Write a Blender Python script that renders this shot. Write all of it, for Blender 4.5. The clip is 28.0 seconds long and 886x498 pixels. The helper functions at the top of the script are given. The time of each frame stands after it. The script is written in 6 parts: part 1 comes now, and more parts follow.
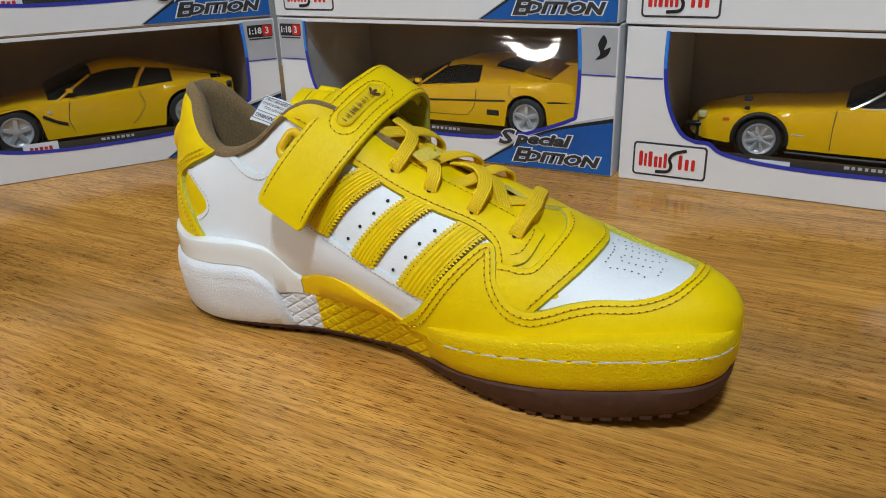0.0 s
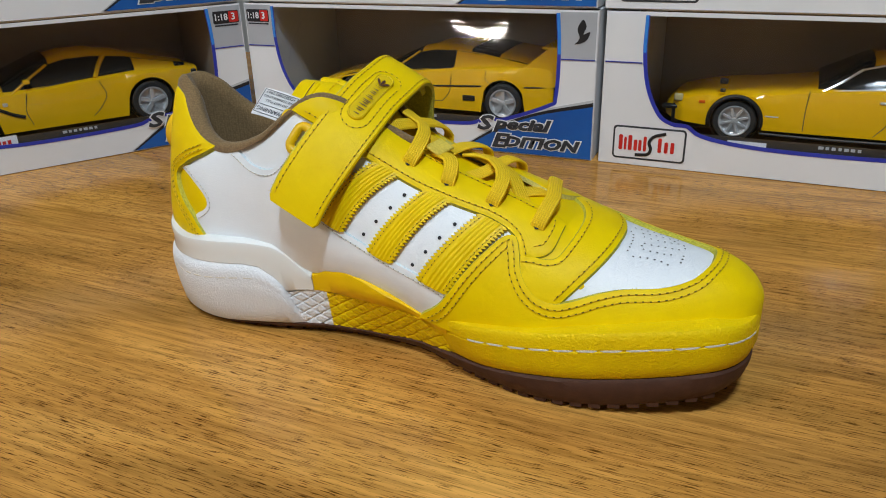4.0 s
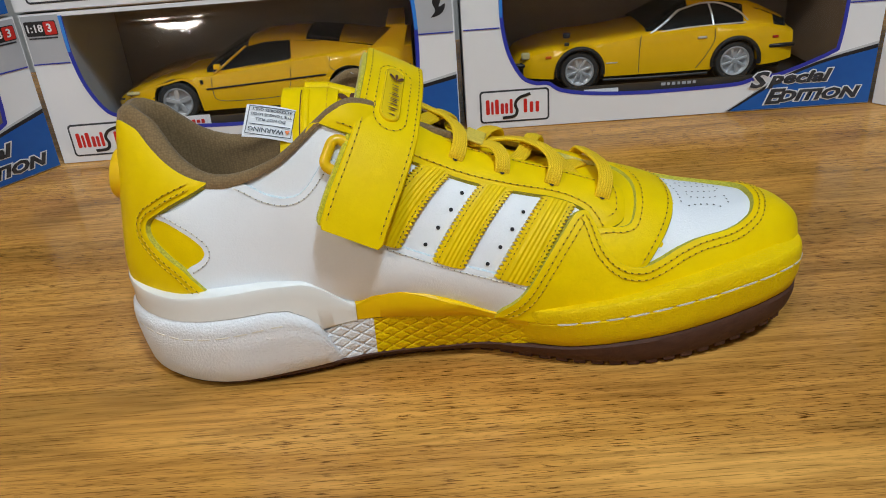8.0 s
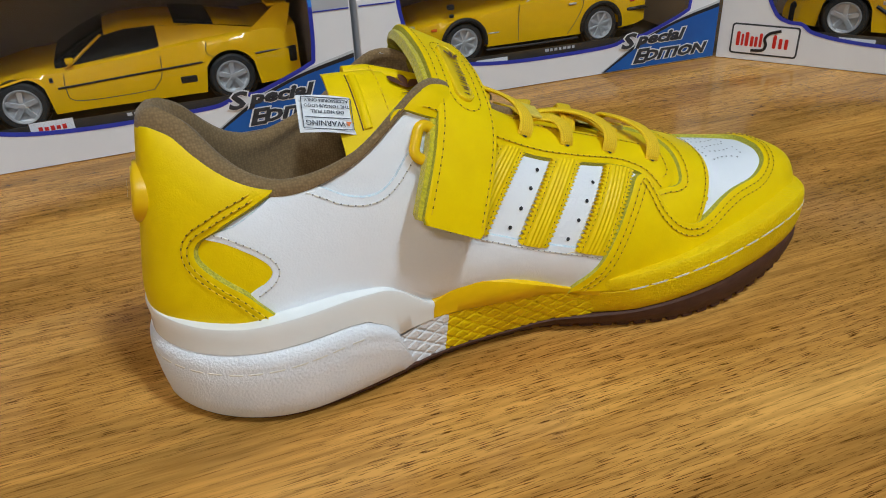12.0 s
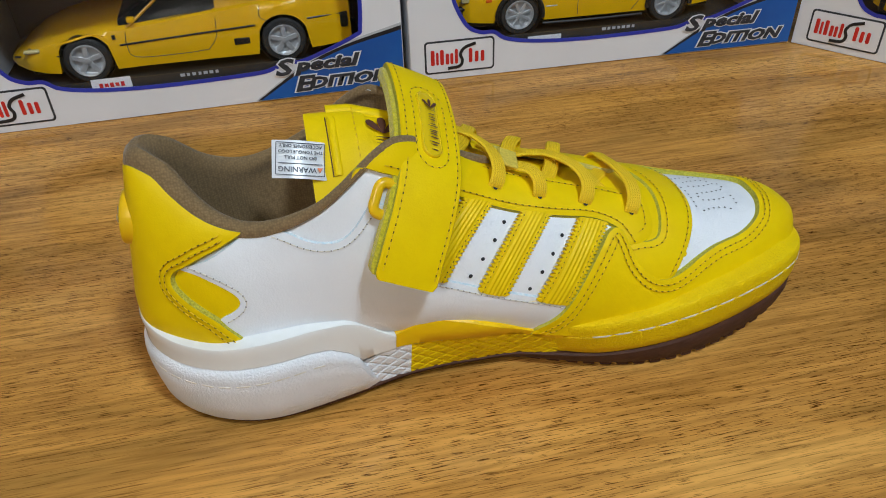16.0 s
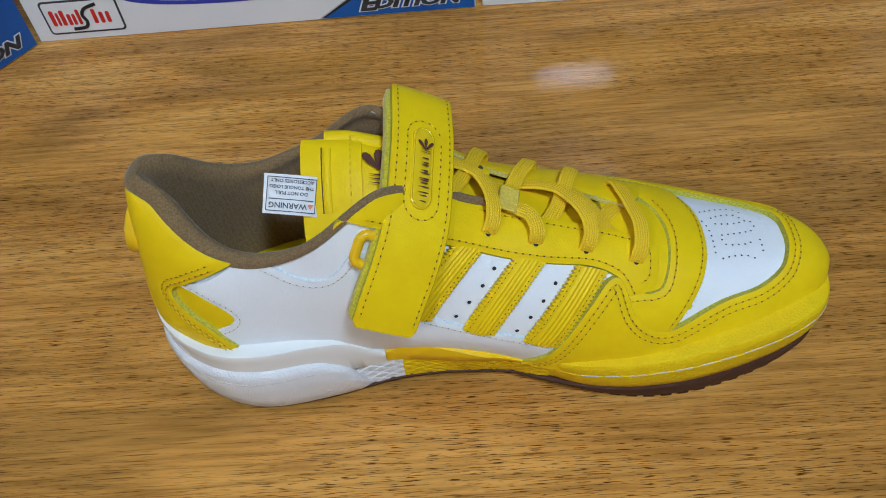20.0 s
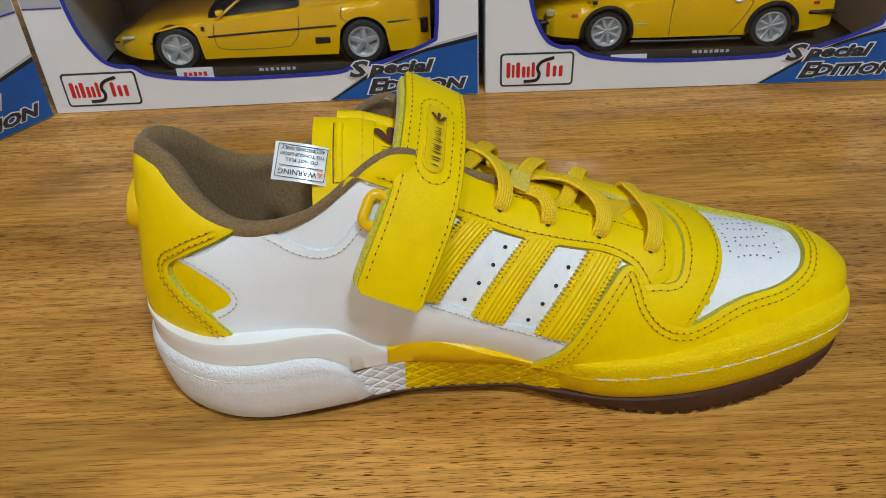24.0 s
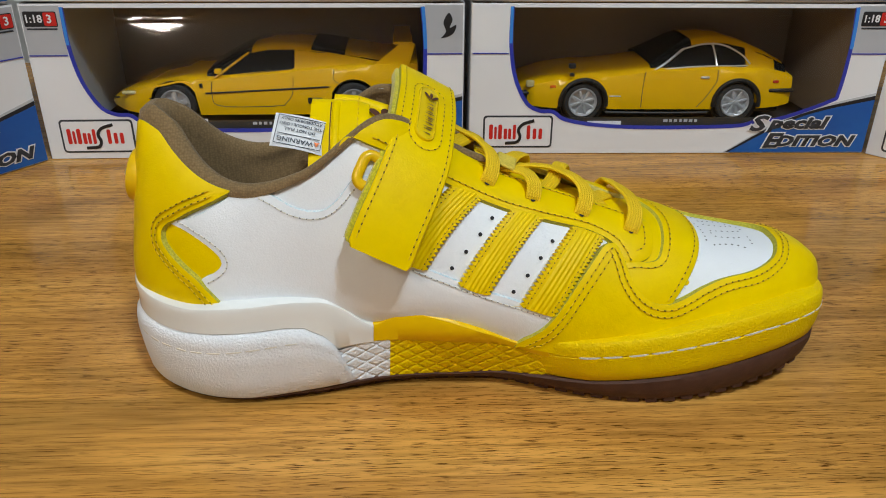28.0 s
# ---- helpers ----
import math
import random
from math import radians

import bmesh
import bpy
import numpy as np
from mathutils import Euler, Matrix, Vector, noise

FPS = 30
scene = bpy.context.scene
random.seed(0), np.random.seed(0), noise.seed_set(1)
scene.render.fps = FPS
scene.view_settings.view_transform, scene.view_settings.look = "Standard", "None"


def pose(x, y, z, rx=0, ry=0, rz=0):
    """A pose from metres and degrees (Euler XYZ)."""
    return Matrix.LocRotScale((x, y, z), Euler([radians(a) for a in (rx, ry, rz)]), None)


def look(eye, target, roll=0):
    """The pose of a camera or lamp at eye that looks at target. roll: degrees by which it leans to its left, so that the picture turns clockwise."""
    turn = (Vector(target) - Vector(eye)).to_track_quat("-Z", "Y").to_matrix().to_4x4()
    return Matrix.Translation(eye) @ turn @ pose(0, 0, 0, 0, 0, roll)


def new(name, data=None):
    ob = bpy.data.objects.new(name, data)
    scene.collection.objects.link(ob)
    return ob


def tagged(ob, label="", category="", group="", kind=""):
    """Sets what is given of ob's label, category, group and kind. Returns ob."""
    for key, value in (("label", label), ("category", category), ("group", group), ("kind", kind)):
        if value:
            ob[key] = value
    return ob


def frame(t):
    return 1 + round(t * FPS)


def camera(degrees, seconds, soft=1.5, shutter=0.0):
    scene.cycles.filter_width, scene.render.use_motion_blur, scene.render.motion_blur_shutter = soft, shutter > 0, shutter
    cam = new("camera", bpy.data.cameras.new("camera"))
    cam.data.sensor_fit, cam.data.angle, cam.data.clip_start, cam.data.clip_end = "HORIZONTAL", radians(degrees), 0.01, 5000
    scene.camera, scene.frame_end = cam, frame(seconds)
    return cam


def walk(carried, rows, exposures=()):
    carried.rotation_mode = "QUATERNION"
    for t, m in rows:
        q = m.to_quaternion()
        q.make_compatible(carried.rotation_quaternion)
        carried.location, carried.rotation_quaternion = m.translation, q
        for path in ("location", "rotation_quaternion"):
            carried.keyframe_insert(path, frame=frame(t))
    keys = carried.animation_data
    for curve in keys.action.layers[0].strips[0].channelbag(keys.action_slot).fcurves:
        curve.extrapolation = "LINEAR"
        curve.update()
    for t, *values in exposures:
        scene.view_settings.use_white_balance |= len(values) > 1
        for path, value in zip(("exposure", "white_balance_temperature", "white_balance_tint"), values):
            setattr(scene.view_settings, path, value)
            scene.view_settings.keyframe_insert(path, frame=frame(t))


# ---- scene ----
cam = camera(61.3, 28.0, soft=1.0)
PATH = [
    (0, (0.3373, -0.2559, 0.1878), (-0.561, 1.355, -0.587), -1.80),
    (0.5, (0.3343, -0.2559, 0.1878), (-0.556, 1.359, -0.587), -1.60),
    (1, (0.3363, -0.2569, 0.1888), (-0.557, 1.356, -0.588), -1.60),
    (1.5, (0.3363, -0.2579, 0.1908), (-0.559, 1.350, -0.592), -1.50),
    (2, (0.3353, -0.2579, 0.1918), (-0.557, 1.348, -0.598), -1.30),
    (2.5, (0.3363, -0.2579, 0.1918), (-0.547, 1.350, -0.606), -1.20),
    (4.5, (0.2845, -0.2705, 0.193), (-0.397, 1.414, -0.646), -2.2),
    (5, (0.262, -0.273, 0.195), (-0.33, 1.433, -0.663), -2.9),
    (5.5, (0.244, -0.273, 0.195), (-0.238, 1.461, -0.678), -3.2),
    (6, (0.225, -0.272, 0.196), (-0.151, 1.48, -0.69), -3.5),
    (6.5, (0.207, -0.272, 0.197), (-0.069, 1.495, -0.698), -3.8),
    (7, (0.188, -0.274, 0.198), (0.0, 1.503, -0.7), -4.1),
    (7.5, (0.172, -0.274, 0.198), (0.069, 1.507, -0.706), -4.4),
    (8, (0.156, -0.273, 0.198), (0.14, 1.508, -0.712), -4.5),
    (8.5, (0.138, -0.269, 0.199), (0.212, 1.507, -0.718), -4.3),
    (9, (0.121, -0.263, 0.199), (0.287, 1.502, -0.727), -3.9),
    (9.5, (0.1, -0.258, 0.2), (0.355, 1.492, -0.734), -3.6),
    (10, (0.083, -0.252, 0.201), (0.422, 1.477, -0.745), -3.1),
    (10.5, (0.07, -0.245, 0.201), (0.487, 1.46, -0.758), -2.9),
    (11, (0.055, -0.242, 0.202), (0.54, 1.436, -0.773), -2.8),
    (11.5, (0.043, -0.238, 0.202), (0.588, 1.415, -0.784), -2.8),
    (12, (0.035, -0.232, 0.2), (0.627, 1.398, -0.795), -2.7),
    (12.5, (0.028, -0.229, 0.199), (0.651, 1.387, -0.8), -2.7),
    (14.5, (0.047, -0.232, 0.215), (0.575, 1.376, -0.85), -2.3),
    (15, (0.061, -0.231, 0.225), (0.52, 1.376, -0.873), -2.1),
    (15.5, (0.075, -0.23, 0.236), (0.46, 1.368, -0.904), -1.9),
    (16, (0.091, -0.231, 0.251), (0.398, 1.346, -0.941), -2.0),
    (16.5, (0.108, -0.226, 0.265), (0.343, 1.317, -0.985), -2.3),
    (17, (0.118, -0.217, 0.278), (0.287, 1.286, -1.03), -2.6),
    (17.5, (0.123, -0.206, 0.287), (0.234, 1.251, -1.079), -3.0),
    (18, (0.13, -0.2, 0.295), (0.194, 1.214, -1.119), -3.3),
    (18.5, (0.137, -0.191, 0.303), (0.161, 1.179, -1.154), -3.7),
    (19, (0.141, -0.186, 0.311), (0.131, 1.149, -1.178), -4.4),
    (19.5, (0.149, -0.181, 0.311), (0.113, 1.133, -1.196), -5.0),
    (20, (0.15, -0.179, 0.31), (0.104, 1.126, -1.205), -5.2),
    (20.5, (0.15, -0.178, 0.31), (0.101, 1.132, -1.201), -5.2),
    (21, (0.147, -0.18, 0.305), (0.104, 1.151, -1.186), -4.8),
    (21.5, (0.145, -0.188, 0.3), (0.112, 1.183, -1.156), -4.3),
    (23.5, (0.137, -0.216, 0.259), (0.143, 1.353, -0.981), -2.4),
    (24, (0.138, -0.225, 0.247), (0.145, 1.398, -0.92), -2.2),
    (24.5, (0.138, -0.234, 0.235), (0.144, 1.429, -0.876), -2.0),
    (25, (0.136, -0.239, 0.224), (0.149, 1.46, -0.832), -1.5),
    (25.5, (0.134, -0.243, 0.216), (0.158, 1.483, -0.794), -1.2),
    (26, (0.133, -0.247, 0.209), (0.171, 1.503, -0.759), -0.7),
    (26.5, (0.133, -0.252, 0.205), (0.186, 1.517, -0.726), -0.3),
    (27, (0.132, -0.259, 0.202), (0.2, 1.525, -0.7), 0.0),
    (27.5, (0.131, -0.263, 0.198), (0.207, 1.532, -0.681), 0.2),
    (28, (0.131, -0.265, 0.197), (0.213, 1.536, -0.668), 0.4),
]
walk(cam, [(t, look(eye, target, roll)) for t, eye, target, roll in PATH],
     exposures=[(0, -0.08, 6600, 10), (8, -0.14, 6680, 10), (14, -0.18, 6500, 10), (17, -0.22, 6500, 10), (19, -0.26, 6100, 10), (20, -0.28, 5950, 10), (21, -0.26, 5980, 10), (24, -0.20, 6750, 10), (28, -0.13, 6950, 10)])

# ---- world and lamps ----
world = bpy.data.worlds.new("room_air")
world.use_nodes = True
world.node_tree.nodes["Background"].inputs["Color"].default_value = (0.85, 0.92, 1.0, 1)
world.node_tree.nodes["Background"].inputs["Strength"].default_value = 0.2
scene.world = world


def lamp(name, eye, target, size, watts, colour, size_y=None):
    data = bpy.data.lights.new(name, "AREA")
    data.shape, data.size, data.size_y = "RECTANGLE", size, size_y or size
    data.energy, data.color = watts, colour
    ob = new(name, data)
    ob.matrix_world = look(eye, target)
    return ob


lamp("ceiling_panel_lamp", (0.50, -0.72, 1.48), (0.15, 0.1, 0.0), 0.18, 19.5, (0.69, 0.86, 1.0))

# ---- materials ----
def material(name, colour, rough=0.5, second=None, scale=20.0, detail=6.0, amount=1.0, bump=0.0, bump_scale=200.0, metal=0.0, coat=0.0,
             stretch=(1, 1, 1), sheen=0.0, rough_var=0.0, spread=(0.35, 0.65), spec=0.5, crease=0.0):
    """A surface with colour variation from noise, fine relief and uneven gloss."""
    m = bpy.data.materials.new(name)
    m.use_nodes = True
    nodes, links = m.node_tree.nodes, m.node_tree.links
    b = nodes["Principled BSDF"]
    b.inputs["Base Color"].default_value = (*colour, 1)
    b.inputs["Roughness"].default_value = rough
    b.inputs["Specular IOR Level"].default_value = spec
    b.inputs["Metallic"].default_value = metal
    b.inputs["Coat Weight"].default_value = coat
    b.inputs["Coat Roughness"].default_value = 0.08
    b.inputs["Sheen Weight"].default_value = sheen
    where = nodes.new("ShaderNodeTexCoord")
    turn = nodes.new("ShaderNodeMapping")
    turn.inputs["Scale"].default_value = stretch
    links.new(where.outputs["Object"], turn.inputs["Vector"])
    if second:
        n = nodes.new("ShaderNodeTexNoise")
        n.inputs["Scale"].default_value, n.inputs["Detail"].default_value = scale, detail
        links.new(turn.outputs[0], n.inputs["Vector"])
        ramp = nodes.new("ShaderNodeValToRGB")
        ramp.color_ramp.elements[0].position, ramp.color_ramp.elements[1].position = spread
        mixed = tuple(a * (1 - amount) + c * amount for a, c in zip(colour, second))
        ramp.color_ramp.elements[0].color, ramp.color_ramp.elements[1].color = (*colour, 1), (*mixed, 1)
        links.new(n.outputs["Fac"], ramp.inputs["Fac"])
        links.new(ramp.outputs["Color"], b.inputs["Base Color"])
    if rough_var:
        n = nodes.new("ShaderNodeTexNoise")
        n.inputs["Scale"].default_value, n.inputs["Detail"].default_value = scale * 1.7, 4
        links.new(turn.outputs[0], n.inputs["Vector"])
        r = nodes.new("ShaderNodeMapRange")
        r.inputs["To Min"].default_value, r.inputs["To Max"].default_value = rough - rough_var, rough + rough_var
        links.new(n.outputs["Fac"], r.inputs["Value"])
        links.new(r.outputs[0], b.inputs["Roughness"])
    if bump:
        n = nodes.new("ShaderNodeTexNoise")
        n.inputs["Scale"].default_value, n.inputs["Detail"].default_value = bump_scale, 3
        links.new(turn.outputs[0], n.inputs["Vector"])
        k = nodes.new("ShaderNodeBump")
        k.inputs["Strength"].default_value, k.inputs["Distance"].default_value = bump, 0.0006
        links.new(n.outputs["Fac"], k.inputs["Height"])
        links.new(k.outputs[0], b.inputs["Normal"])
        if crease:
            w, f = nodes.new("ShaderNodeTexNoise"), nodes.new("ShaderNodeBump")
            w.inputs["Scale"].default_value, w.inputs["Detail"].default_value, w.inputs["Distortion"].default_value = 170, 5, 1.6
            links.new(turn.outputs[0], w.inputs["Vector"])
            f.inputs["Strength"].default_value, f.inputs["Distance"].default_value = crease, 0.0006
            links.new(w.outputs["Fac"], f.inputs["Height"])
            links.new(f.outputs[0], k.inputs["Normal"])
    return m


def wood(name):
    """Lacquered light brown hardwood with boards of slightly different tone, long grain and short dark pores, all along x."""
    m = bpy.data.materials.new(name)
    m.use_nodes = True
    nodes, links = m.node_tree.nodes, m.node_tree.links
    b = nodes["Principled BSDF"]
    where = nodes.new("ShaderNodeTexCoord")

    def noise_at(stretch, scale, detail, wobble=0.0):
        t = nodes.new("ShaderNodeMapping")
        t.inputs["Scale"].default_value = stretch
        links.new(where.outputs["Object"], t.inputs["Vector"])
        n = nodes.new("ShaderNodeTexNoise")
        n.inputs["Scale"].default_value, n.inputs["Detail"].default_value, n.inputs["Distortion"].default_value = scale, detail, wobble
        links.new(t.outputs[0], n.inputs["Vector"])
        return n.outputs["Fac"]

    def ramp(fac, stops):
        r = nodes.new("ShaderNodeValToRGB")
        while len(r.color_ramp.elements) < len(stops):
            r.color_ramp.elements.new(0.5)
        for e, (p, c) in zip(r.color_ramp.elements, stops):
            e.position, e.color = p, (*c, 1)
        links.new(fac, r.inputs["Fac"])
        return r.outputs["Color"]

    def mix(kind, a, c, fac):
        x = nodes.new("ShaderNodeMix")
        x.data_type, x.blend_type = "RGBA", kind
        x.inputs["Factor"].default_value = fac
        links.new(a, x.inputs["A"])
        links.new(c, x.inputs["B"])
        return x.outputs["Result"]

    b.inputs["Specular IOR Level"].default_value = 0.18
    broad = ramp(noise_at((1.1, 6.0, 1), 3.0, 6, 1.1), [(0.32, (0.45, 0.222, 0.048)), (0.5, (0.70, 0.333, 0.072)), (0.68, (0.86, 0.445, 0.110))])
    grain = ramp(noise_at((3.0, 60.0, 1), 6.0, 6, 0.4), [(0.32, (0.42, 0.37, 0.31)), (0.6, (1, 1, 1))])
    pores = ramp(noise_at((34.0, 640.0, 1), 3.2, 2, 0.1), [(0.36, (0.12, 0.075, 0.055)), (0.43, (1, 1, 1))])
    long_pores = ramp(noise_at((11.0, 500.0, 1), 3.0, 2, 0.2), [(0.325, (0.24, 0.17, 0.12)), (0.385, (1, 1, 1))])
    patch = ramp(noise_at((1.5, 6.0, 1), 3.1, 3), [(0.38, (1, 1, 1)), (0.62, (0.86, 0.83, 0.80))])
    c = mix("MULTIPLY", broad, grain, 0.62)
    c = mix("MULTIPLY", c, patch, 1.0)
    zones = nodes.new("ShaderNodeMapRange")
    zones.inputs["From Min"].default_value, zones.inputs["From Max"].default_value, zones.inputs["To Max"].default_value = 0.30, 0.52, 0.95
    links.new(noise_at((1.6, 5.0, 1), 3.4, 3, 0.5), zones.inputs["Value"])
    c = mix("MULTIPLY", c, pores, 0.85)
    links.new(zones.outputs[0], c.node.inputs["Factor"])
    c = mix("MULTIPLY", c, long_pores, 0.7)
    links.new(c, b.inputs["Base Color"])
    rough = nodes.new("ShaderNodeMapRange")
    rough.inputs["To Min"].default_value, rough.inputs["To Max"].default_value = 0.08, 0.17
    links.new(noise_at((2, 9, 1), 5, 4), rough.inputs["Value"])
    links.new(rough.outputs[0], b.inputs["Roughness"])
    k = nodes.new("ShaderNodeBump")
    k.inputs["Strength"].default_value, k.inputs["Distance"].default_value = 0.12, 0.0005
    links.new(noise_at((10.0, 160.0, 1), 4.0, 4), k.inputs["Height"])
    cells, fine = nodes.new("ShaderNodeTexVoronoi"), nodes.new("ShaderNodeBump")
    cells.feature = "DISTANCE_TO_EDGE"
    cells.inputs["Scale"].default_value = 210
    links.new(where.outputs["Object"], cells.inputs["Vector"])
    fine.inputs["Strength"].default_value, fine.inputs["Distance"].default_value = 0.10, 0.0005
    links.new(cells.outputs["Distance"], fine.inputs["Height"])
    links.new(k.outputs[0], fine.inputs["Normal"])
    links.new(fine.outputs[0], b.inputs["Normal"])
    return m


YELLOW = material("yellow_leather", (0.88, 0.622, 0.001), 0.45, (0.84, 0.572, 0.001), 60, spec=0.14, bump=0.25, bump_scale=1500, rough_var=0.06, crease=0.16)
YELLOW_EDGE = material("raw_yellow_edge", (0.58, 0.52, 0.060), 0.95, (0.36, 0.33, 0.030), 1300, bump=0.8, bump_scale=1500)
WHITE = material("white_leather", (0.85, 0.87, 0.91), 0.5, (0.82, 0.84, 0.88), 40, bump=0.25, bump_scale=1400, rough_var=0.06, crease=0.18)
WHITE_EDGE = material("raw_white_edge", (0.50, 0.63, 0.72), 0.95, (0.7, 0.74, 0.76), 900, bump=0.6, bump_scale=1500)
RUBBER_WHITE = material("white_rubber", (0.83, 0.85, 0.89), 0.55, (0.79, 0.81, 0.85), 60, bump=1.0, bump_scale=950)
RUBBER_YELLOW = material("yellow_rubber", (0.88, 0.62, 0.002), 0.5, (0.84, 0.56, 0.002), 60, bump=0.95, bump_scale=950, spec=0.2)
GUM = material("brown_gum_rubber", (0.085, 0.036, 0.022), 0.6, (0.065, 0.027, 0.017), 150, bump=0.3, bump_scale=800, spec=0.25)
WOOD = wood("lacquered_table_wood")
CARD = material("white_card", (0.80, 0.80, 0.82), 0.5, (0.78, 0.78, 0.80), 12, rough_var=0.05)
WALL = material("wall_paint", (0.66, 0.66, 0.65), 0.85, (0.61, 0.61, 0.60), 3, bump=0.1, bump_scale=120)
FLOOR = material("floor_covering", (0.16, 0.14, 0.12), 0.7, (0.12, 0.10, 0.09), 4)
CARD_GREY = material("grey_printed_card", (0.42, 0.43, 0.46), 0.35, (0.47, 0.48, 0.51), 8)
# dark tray brown, lightened to carry the room haze mirrored by the window film
CARD_HAZED = material("hazed_tray_card", (0.25, 0.20, 0.155), 0.6, (0.31, 0.25, 0.195), 9)
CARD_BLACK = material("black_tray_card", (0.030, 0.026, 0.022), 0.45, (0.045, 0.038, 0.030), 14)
BLUE = material("blue_print", (0.006, 0.085, 0.36), 0.32, (0.010, 0.13, 0.46), 18)
BLUE_DEEP = material("deep_blue_border", (0.025, 0.035, 0.36), 0.3, (0.03, 0.05, 0.42), 20)
BLUE_LIGHT = material("light_blue_border", (0.03, 0.22, 0.70), 0.3, (0.04, 0.26, 0.74), 20)
BLACK_INK = material("black_ink", (0.015, 0.015, 0.018), 0.4)
GREY_INK = material("dark_grey_ink", (0.016, 0.018, 0.024), 0.45, (0.05, 0.054, 0.065), 160)
WHITE_INK = material("white_ink", (0.80, 0.80, 0.82), 0.35)
SILVER_INK = material("silver_ink", (0.52, 0.53, 0.55), 0.35)
RED_INK = material("red_ink", (0.62, 0.02, 0.015), 0.4)
CAR_PAINT = material("yellow_car_paint", (0.86, 0.48, 0.004), 0.25, (0.83, 0.46, 0.004), 30, coat=0.8)
CAR_GLASS = material("dark_car_glass", (0.012, 0.013, 0.014), 0.08, spec=0.35)
TYRE = material("black_tyre", (0.016, 0.016, 0.017), 0.75, (0.022, 0.022, 0.022), 300)
CHROME = material("silver_wheel", (0.74, 0.75, 0.77), 0.28, (0.66, 0.67, 0.69), 200, metal=0.55)
TRIM = material("black_car_trim", (0.012, 0.012, 0.013), 0.4)
RED_LENS = material("red_lamp_lens", (0.45, 0.02, 0.01), 0.2, coat=0.5)
AMBER_LENS = material("amber_lamp_lens", (0.75, 0.12, 0.01), 0.2, coat=0.5)
CLEAR_LENS = material("clear_lamp_lens", (0.62, 0.52, 0.25), 0.1, coat=0.6)


def film(name):
    """Clear plastic: lets light through, mirrors by Fresnel."""
    m = bpy.data.materials.new(name)
    m.use_nodes = True
    nodes, links = m.node_tree.nodes, m.node_tree.links
    nodes.clear()
    out, mix, clear, gloss, fres = [nodes.new(k) for k in ("ShaderNodeOutputMaterial", "ShaderNodeMixShader", "ShaderNodeBsdfTransparent", "ShaderNodeBsdfGlossy", "ShaderNodeFresnel")]
    fres.inputs["IOR"].default_value = 1.42
    gloss.inputs["Roughness"].default_value = 0.03
    n, k, where = nodes.new("ShaderNodeTexNoise"), nodes.new("ShaderNodeBump"), nodes.new("ShaderNodeTexCoord")
    n.inputs["Scale"].default_value = 22
    k.inputs["Strength"].default_value, k.inputs["Distance"].default_value = 0.03, 0.004
    links.new(where.outputs["Object"], n.inputs["Vector"])
    links.new(n.outputs["Fac"], k.inputs["Height"])
    links.new(k.outputs[0], gloss.inputs["Normal"])
    links.new(fres.outputs[0], mix.inputs["Fac"])
    links.new(clear.outputs[0], mix.inputs[1])
    links.new(gloss.outputs[0], mix.inputs[2])
    links.new(mix.outputs[0], out.inputs["Surface"])
    return m


FILM = film("clear_window_film")
GLOW = bpy.data.materials.new("lamp_glow")
GLOW.use_nodes = True
GLOW.node_tree.nodes["Principled BSDF"].inputs["Emission Color"].default_value = (1.0, 0.97, 0.92, 1)
GLOW.node_tree.nodes["Principled BSDF"].inputs["Emission Strength"].default_value = 180.0

# ---- building helpers ----
def part(name, bm, mats, parent=None, label="", smooth=True):
    """One mesh object from a bmesh, under a thing or a part."""
    me = bpy.data.meshes.new(name)
    bm.normal_update()
    bm.to_mesh(me)
    bm.free()
    for m in mats if isinstance(mats, (list, tuple)) else [mats]:
        me.materials.append(m)
    if smooth:
        me.shade_smooth()
        me.set_sharp_from_angle(angle=radians(38))
    ob = new(name, me)
    if parent:
        ob.parent = parent
    if label:
        tagged(ob, label)
    return ob


def thing(name, m, label, category, group="", kind=""):
    ob = new(name)
    ob.empty_display_size = 0.01
    ob.matrix_basis = m
    return tagged(ob, label, category, group, kind)


def grid_mesh(rows, closed_rows=False, closed_cols=False, bm=None, mat=0, flip=False):
    """Faces between rows of places."""
    bm = bm or bmesh.new()
    vs = [[bm.verts.new(p) for p in row] for row in rows]
    n, k = len(vs), len(vs[0])
    for i in range(n if closed_rows else n - 1):
        for j in range(k if closed_cols else k - 1):
            q = [vs[i][j], vs[(i + 1) % n][j], vs[(i + 1) % n][(j + 1) % k], vs[i][(j + 1) % k]]
            try:
                bm.faces.new(q[::-1] if flip else q).material_index = mat
            except ValueError:
                pass
    return bm


def box(size, at=(0, 0, 0), bevel=0.0, bm=None, segments=1, turn=None):
    made = bmesh.new()
    bmesh.ops.create_cube(made, size=1.0)
    bmesh.ops.scale(made, vec=size, verts=made.verts)
    if bevel:
        bmesh.ops.bevel(made, geom=made.edges[:], offset=bevel, segments=segments, affect="EDGES", profile=0.6)
    if turn:
        bmesh.ops.transform(made, matrix=turn, verts=made.verts)
    bmesh.ops.translate(made, vec=at, verts=made.verts)
    return join(bm, made)


def join(bm, made):
    if bm is None:
        return made
    me = bpy.data.meshes.new("join")
    made.to_mesh(me)
    made.free()
    bm.from_mesh(me)
    bpy.data.meshes.remove(me)
    return bm


